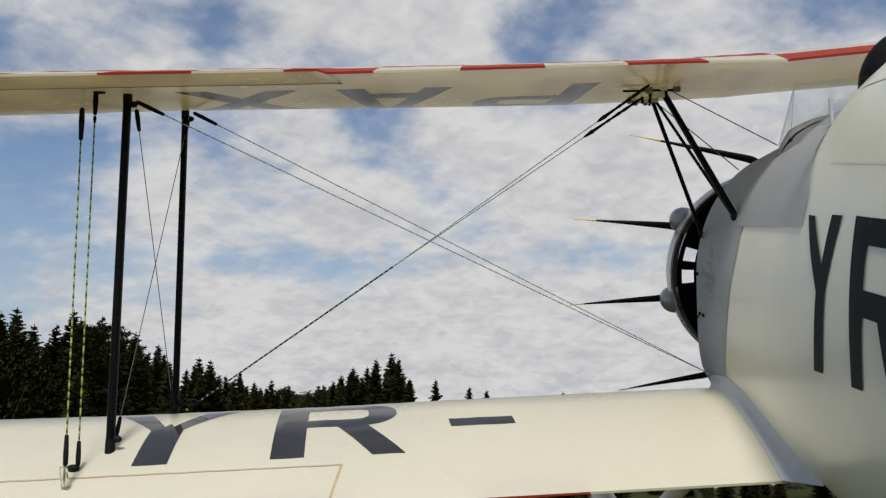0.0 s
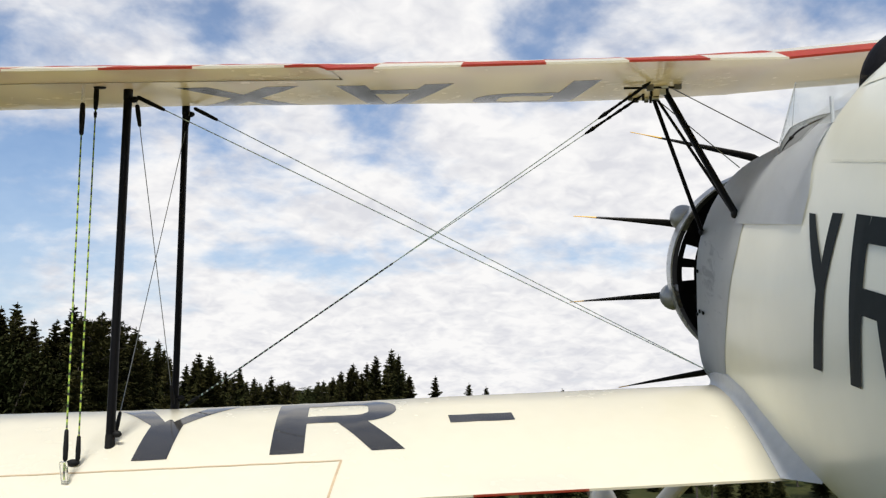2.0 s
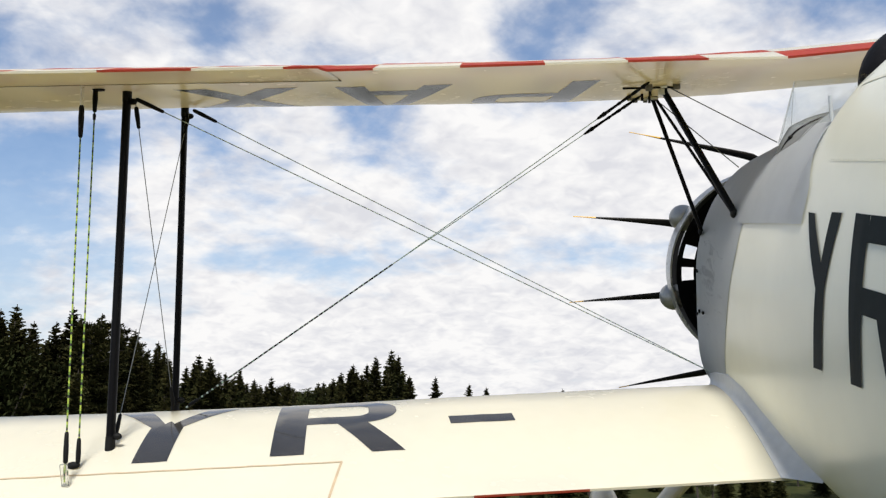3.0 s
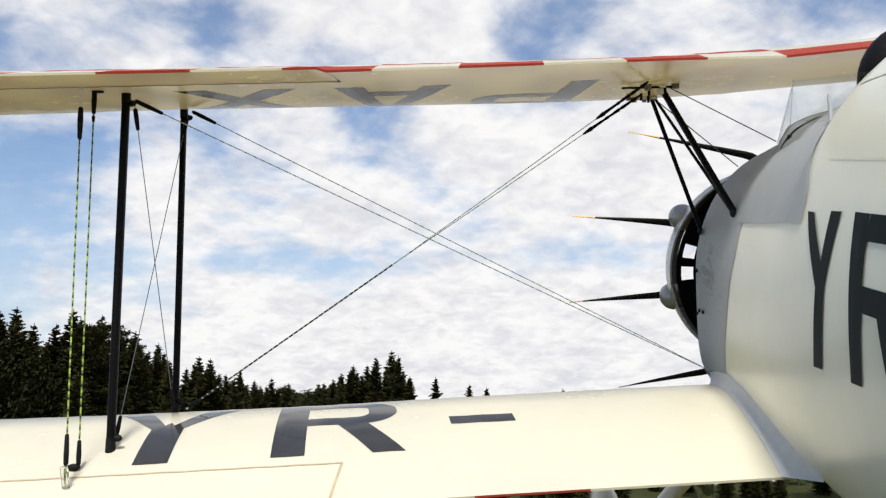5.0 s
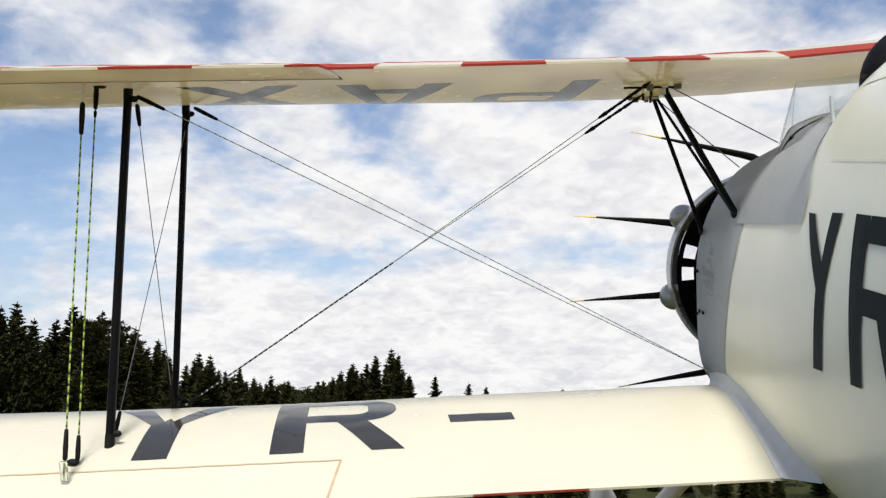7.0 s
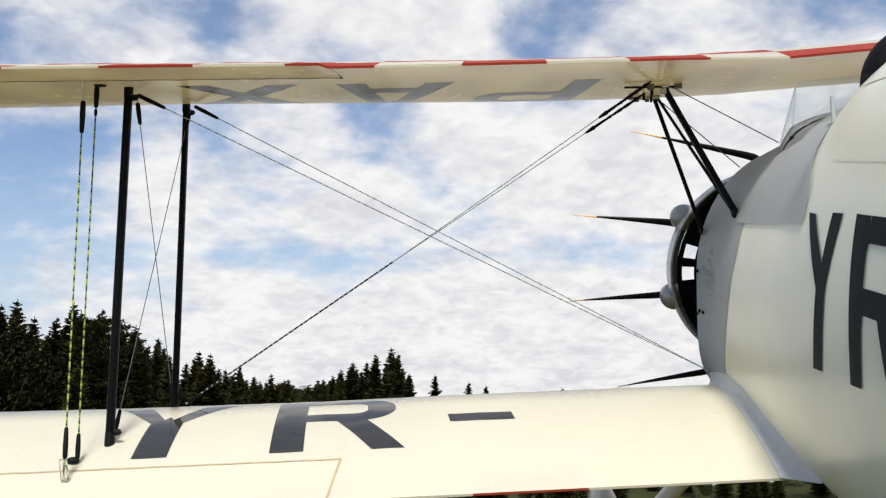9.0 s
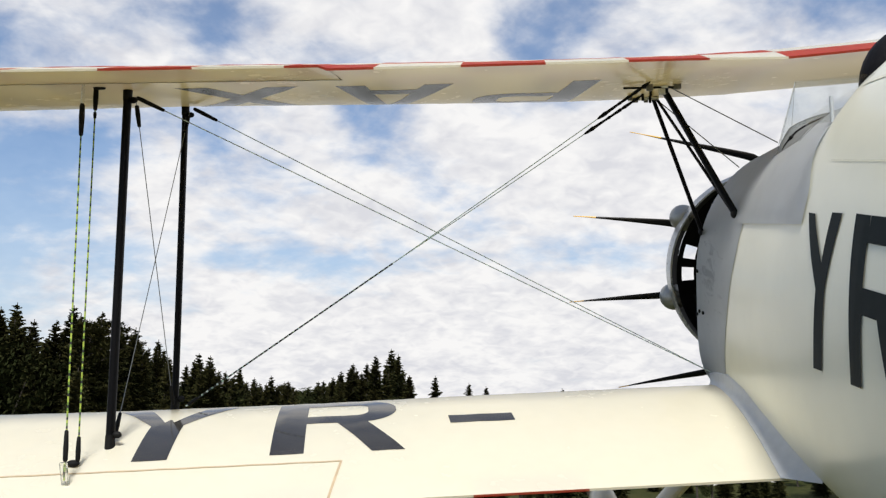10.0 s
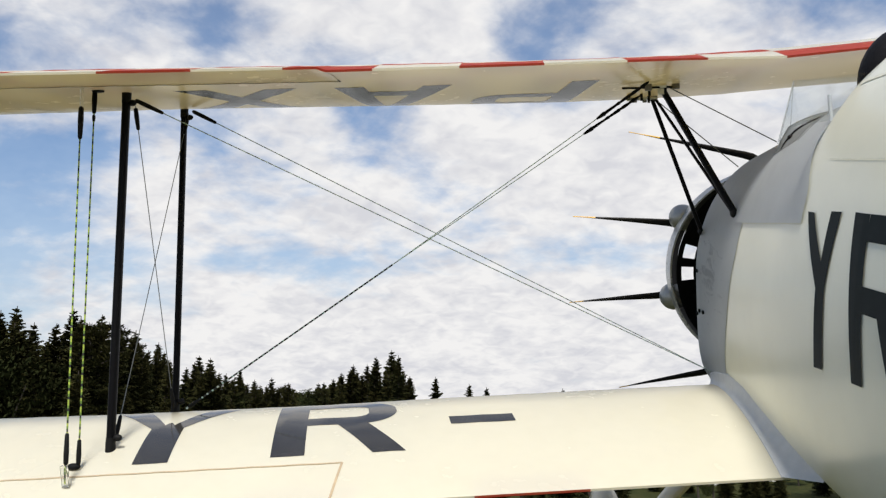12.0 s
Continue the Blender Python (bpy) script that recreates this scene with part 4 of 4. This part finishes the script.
# ---- trees ----
def fir(name, h, seed, thin=1.0, label="tall dark fir tree"):
    rng = random.Random(seed)
    tree = tagged(new(name), label, "tree", "trees along the field")
    bm = bmesh.new()
    for a, b, r0, r1 in ((0, 0.5, 0.018, 0.012), (0.5, 1.0, 0.012, 0.0015)):
        tube(bm, (0, 0, h * a - (3.0 if a == 0 else 0)), (0, 0, h * b), h * r0, h * r1, 8)
    part("trunk", bm, bark, tree)
    verts, faces = [], []
    count = 420
    for b in range(count):
        f = 0.05 + 0.94 * (b / count) ** 0.9
        a = b * 2.39996 + rng.uniform(-0.5, 0.5)
        L = (h * 0.165 * thin * (1 - f) ** 0.8 + 0.2) * rng.choice((0.55, 0.8, 0.95, 1.0, 1.1, 1.3)) * rng.uniform(0.85, 1.1)
        z = h * f + rng.uniform(-0.25, 0.25)
        droop = rng.uniform(0.0, 0.35) if f < 0.8 else rng.uniform(-0.5, 0.1)
        d, s = Vector((math.cos(a), math.sin(a), 0)), Vector((-math.sin(a), math.cos(a), 0))
        for q in range(5):
            g0 = q / 5
            p = d * L * g0 + Vector((0, 0, z - L * droop * g0))
            wid = L * 0.34 * (1.12 - g0) + 0.15
            for sg in (-1, 1):
                e = p + d * L * 0.30 + s * sg * wid * rng.uniform(0.7, 1.25) + Vector((0, 0, -rng.uniform(0.1, 0.7) * wid))
                k = len(verts)
                verts += [tuple(p), tuple(p + d * L * 0.28 + Vector((0, 0, rng.uniform(-0.1, 0.15) * wid))), tuple(e), tuple(p + Vector((0, 0, -0.5 * wid)) + d * L * 0.12)]
                faces += [(k, k + 1, k + 2), (k, k + 2, k + 3)]
    me = bpy.data.meshes.new("crown")
    me.from_pydata(verts, [], faces)
    me.materials.append(needles)
    new("crown", me).parent = tree
    return tree


def broadleaf(name, h, seed, label="broad leafy tree with an uneven crown"):
    rng = random.Random(seed)
    tree = tagged(new(name), label, "tree", "trees along the field")
    bm = bmesh.new()
    tube(bm, (0, 0, -3.0), (0, 0, h * 0.45), h * 0.022, h * 0.014, 8)
    lobes = []
    for k in range(16):
        a = rng.random() * math.tau
        f = rng.uniform(0.35, 0.9)
        c = Vector((math.cos(a), math.sin(a), 0)) * h * 0.2 * rng.uniform(0.3, 1.15) * math.sin(math.pi * f) ** 0.6 + Vector((0, 0, h * f))
        lobes.append((c, h * rng.uniform(0.07, 0.12)))
        tube(bm, (0, 0, h * rng.uniform(0.25, 0.45)), c, h * 0.008, h * 0.002, 5)
    part("trunk", bm, bark, tree)
    verts, faces = [], []
    for c, r in lobes:
        for _ in range(760):
            v = Vector((rng.gauss(0, 1), rng.gauss(0, 1), rng.gauss(0, 1))).normalized() * r * rng.uniform(0.55, 1.2)
            p = c + v
            u = Vector((rng.gauss(0, 1), rng.gauss(0, 1), rng.gauss(0, 1))).normalized()
            w = u.orthogonal().normalized()
            sz = rng.uniform(0.10, 0.30)
            k = len(verts)
            verts += [tuple(p - u * sz), tuple(p + w * sz * 0.6), tuple(p + u * sz), tuple(p - w * sz * 0.6)]
            faces.append((k, k + 1, k + 2, k + 3))
    me = bpy.data.meshes.new("crown")
    me.from_pydata(verts, [], faces)
    me.materials.append(leaves)
    new("crown", me).parent = tree
    return tree


def pine(name, h, seed, label="tall pine with a bare stem and a clumped crown"):
    rng = random.Random(seed)
    tree = tagged(new(name), label, "tree", "trees along the field")
    bm = bmesh.new()
    lean = Vector((rng.uniform(-0.03, 0.03), rng.uniform(-0.03, 0.03), 1.0))
    tube(bm, (0, 0, -3.0), lean * h * 0.55, h * 0.017, h * 0.011, 8)
    tube(bm, lean * h * 0.55, lean * h * 0.97, h * 0.011, h * 0.003, 8)
    tufts = []
    for k in range(30):
        f = 0.42 + 0.56 * (k / 30) ** 0.8
        a = k * 2.39996 + rng.uniform(-0.6, 0.6)
        reach = h * 0.15 * rng.uniform(0.35, 1.1) * (1.15 - f) ** 0.35 * (0.45 if f > 0.9 else 1.0)
        root = lean * h * f
        end = root + Vector((math.cos(a), math.sin(a), rng.uniform(0.05, 0.5))) * reach
        tube(bm, root, end, h * 0.005, h * 0.0015, 5)
        tufts += [(end, h * rng.uniform(0.022, 0.042)), (root.lerp(end, rng.uniform(0.45, 0.75)), h * rng.uniform(0.025, 0.045))]
    part("trunk", bm, bark, tree)
    verts, faces = [], []
    for c, r in tufts:
        for _ in range(150):
            v = Vector((rng.gauss(0, 1), rng.gauss(0, 1), rng.gauss(0, 0.55))).normalized()
            p = c + Vector((v.x, v.y, v.z * 0.6)) * r * rng.uniform(0.3, 1.2)
            u = (v + Vector((rng.gauss(0, 0.5), rng.gauss(0, 0.5), 0.4))).normalized()
            w = u.orthogonal().normalized()
            sz = rng.uniform(0.10, 0.26)
            k = len(verts)
            verts += [tuple(p - u * sz), tuple(p + w * sz * 0.35), tuple(p + u * sz), tuple(p - w * sz * 0.35)]
            faces.append((k, k + 1, k + 2, k + 3))
    me = bpy.data.meshes.new("crown")
    me.from_pydata(verts, [], faces)
    me.materials.append(needles)
    new("crown", me).parent = tree
    return tree


KINDS = [fir("fir_tree", 26, 1), fir("fir_tree", 26, 2, 0.8, "tall slender dark fir tree"), fir("fir_tree", 26, 3, 1.2, "broad dark fir tree with drooping boughs"), fir("fir_tree", 26, 4, 0.95, "ragged dark fir tree"), broadleaf("broadleaf_tree", 22, 5), broadleaf("broadleaf_tree", 22, 6), pine("pine_tree", 26, 7), pine("pine_tree", 26, 8, "ragged dark pine with an uneven crown")]


def place_tree(k, bearing, dist, top, used=[]):
    """A tree of kind k at a bearing (tangent, to the right) and distance, its top at a height over the eye (tangent)."""
    x, y = bearing * dist, dist
    want = EYE.z + top * dist - hill(x, y)
    base = 22 if k in (4, 5) else 26
    s = want / base
    m = Matrix.Translation((x, y, hill(x, y))) @ rot("Z", bearing * 40 + dist) @ Matrix.Diagonal((s, s, s, 1))
    if k not in used:
        used.append(k)
        KINDS[k].matrix_basis = m
        return KINDS[k]
    ob = copy_thing(KINDS[k], m)
    ob.scale = (s, s, s)
    return ob


rng = random.Random(11)
# the crest of the wood: bearing and top over the eye of the trees that stand out
CREST = [(-0.551, 0.123), (-0.531, 0.128), (-0.508, 0.107), (-0.480, 0.106), (-0.460, 0.124), (-0.438, 0.110), (-0.424, 0.116), (-0.403, 0.110), (-0.381, 0.096),
         (-0.364, 0.071), (-0.352, 0.081), (-0.337, 0.059), (-0.316, 0.050), (-0.301, 0.064), (-0.287, 0.061), (-0.267, 0.042), (-0.250, 0.046), (-0.232, 0.034),
         (-0.211, 0.036), (-0.190, 0.029), (-0.135, 0.034), (-0.125, 0.041), (-0.111, 0.051), (-0.094, 0.051), (-0.083, 0.060), (-0.064, 0.068), (-0.050, 0.043),
         (-0.010, 0.035), (0.031, 0.026), (0.052, 0.022), (0.145, 0.019)]
for b, top in CREST:
    dist = rng.uniform(95, 120) if b < -0.37 else rng.uniform(120, 150) if b < -0.17 else rng.uniform(135, 160)
    lone = b > -0.03
    place_tree(1 if lone else 6 if b in (-0.438, -0.403) else rng.choice((0, 1, 1, 3)), b, dist, top)
    if lone:
        continue
    for f in (0.93, 0.88, 0.78, 0.62, 0.45, 0.28):
        rise = top * f
        place_tree(rng.choice((0, 1, 1, 3) if f > 0.7 else (0, 2, 3, 5)), b + rng.uniform(-0.013, 0.013), dist * rng.uniform(0.9, 1.15), rise - rng.uniform(0, 0.006))
# the low edge of the wood, a close row of bushy trees
for i in range(34):
    b = -0.27 + 0.16 * (i + rng.uniform(-0.3, 0.3)) / 34
    place_tree(rng.choice((0, 1, 3, 4, 7)), b, rng.uniform(150, 185), rng.uniform(0.019, 0.030) + 0.04 * max(0.0, -0.2 - b))
# wood beyond the edge of the view, thinning out
for i in range(26):
    place_tree(rng.choice((0, 1, 2, 4)), -0.56 - 0.014 * i, rng.uniform(90, 130), rng.uniform(0.07, 0.115))
for i in range(16):
    place_tree(rng.choice((0, 4, 5)), rng.uniform(0.40, 0.85), rng.uniform(150, 200), rng.uniform(0.01, 0.04))
# woodland right below
for i in range(70):
    b = rng.uniform(0.02, 0.62)
    dist = rng.uniform(150, 255)
    if any(math.hypot(b * dist - x, dist - y) < 14 for x, y in ((72, 230), (33, 216), (58, 238), (92, 244), (18, 250), (112, 228))):
        continue
    place_tree(rng.choice((0, 2, 3, 4, 5)), b, dist, (rng.uniform(8, 14) - EYE.z) / dist)
# trees on the crest of the meadow slope
for i in range(46):
    x, y = rng.uniform(-420, -285), rng.uniform(-110, 190)
    m = Matrix.Translation((x, y, hill(x, y) - 3.0)) @ rot("Z", rng.uniform(0, 6.28)) @ Matrix.Diagonal((*[rng.uniform(0.5, 0.85)] * 3, 1))
    ob = copy_thing(KINDS[rng.choice((0, 1, 3, 4, 6))], m)
    ob.scale = m.to_scale()


# ---- the hamlet in the valley ----
plaster = material("white_plaster", (0.78, 0.77, 0.73), 0.85, 0, 0.12, 0.8)
slate_roof = material("grey_roof", (0.22, 0.20, 0.19), 0.8, 0, 0.3, 0.9, rand=0.25)
pane_dark = material("window_pane", (0.03, 0.035, 0.04), 0.1, 0, 0.2, 2.0)
door_wood = material("door_wood", (0.16, 0.09, 0.05), 0.6, 0, 0.3, 3.0)


def house(w, d, h, label):
    """A small gabled house: walls, two roof slopes with eaves, windows, a door and a chimney."""
    ob = tagged(new("house"), label, "house", "houses in the valley")
    bm = bmesh.new()
    ridge_z = h + d * 0.42
    prof_ = [(-d / 2, -0.5), (d / 2, -0.5), (d / 2, h), (0, ridge_z), (-d / 2, h)]
    ends = [[bm.verts.new((x, y, z)) for y, z in prof_] for x in (-w / 2, w / 2)]
    bm.faces.new(ends[0])
    bm.faces.new(ends[1][::-1])
    for k in range(5):
        bm.faces.new((ends[0][k], ends[0][(k + 1) % 5], ends[1][(k + 1) % 5], ends[1][k]))
    part("wall", bm, plaster, ob, smooth=False)
    for sg in (-1, 1):
        bm = bmesh.new()
        a, b = Vector((0, 0, ridge_z + 0.12)), Vector((0, sg * (d / 2 + 0.45), h - 0.45 * 0.84 + 0.12))
        vs = [bm.verts.new((x, p.y, p.z)) for x, p in ((-w / 2 - 0.4, a), (w / 2 + 0.4, a), (w / 2 + 0.4, b), (-w / 2 - 0.4, b))]
        bm.faces.new(vs)
        bmesh.ops.solidify(bm, geom=bm.faces[:], thickness=0.18)
        part("roof", bm, slate_roof, ob, smooth=False)
        for k in range(3):
            if sg < 0 and k == 1:
                continue
            bm = bmesh.new()
            box(bm, Vector((w * (k - 1) * 0.3, sg * d / 2, h * 0.55)), (1.1, 0.08, 1.2))
            part("window", bm, pane_dark, ob, smooth=False)
    bm = bmesh.new()
    box(bm, Vector((0, -d / 2, 1.0)), (1.0, 0.1, 2.05))
    part("door", bm, door_wood, ob, smooth=False)
    bm = bmesh.new()
    box(bm, Vector((w * 0.25, d * 0.1, ridge_z + 0.2)), (0.6, 0.6, 1.5))
    part("chimney", bm, slate_roof, ob, smooth=False)
    return ob


first = house(8.5, 7, 2.9, "white plastered house with a grey gabled roof")
for k, (x, y, a) in enumerate(((72, 230, -0.25), (33, 216, 0.3), (58, 238, 0.1), (92, 244, -0.3), (18, 250, 1.2), (112, 228, 0.8))):
    m = Matrix.Translation((x, y, hill(x, y))) @ rot("Z", a)
    if k == 0:
        first.matrix_basis = m
    else:
        copy_thing(first, m)
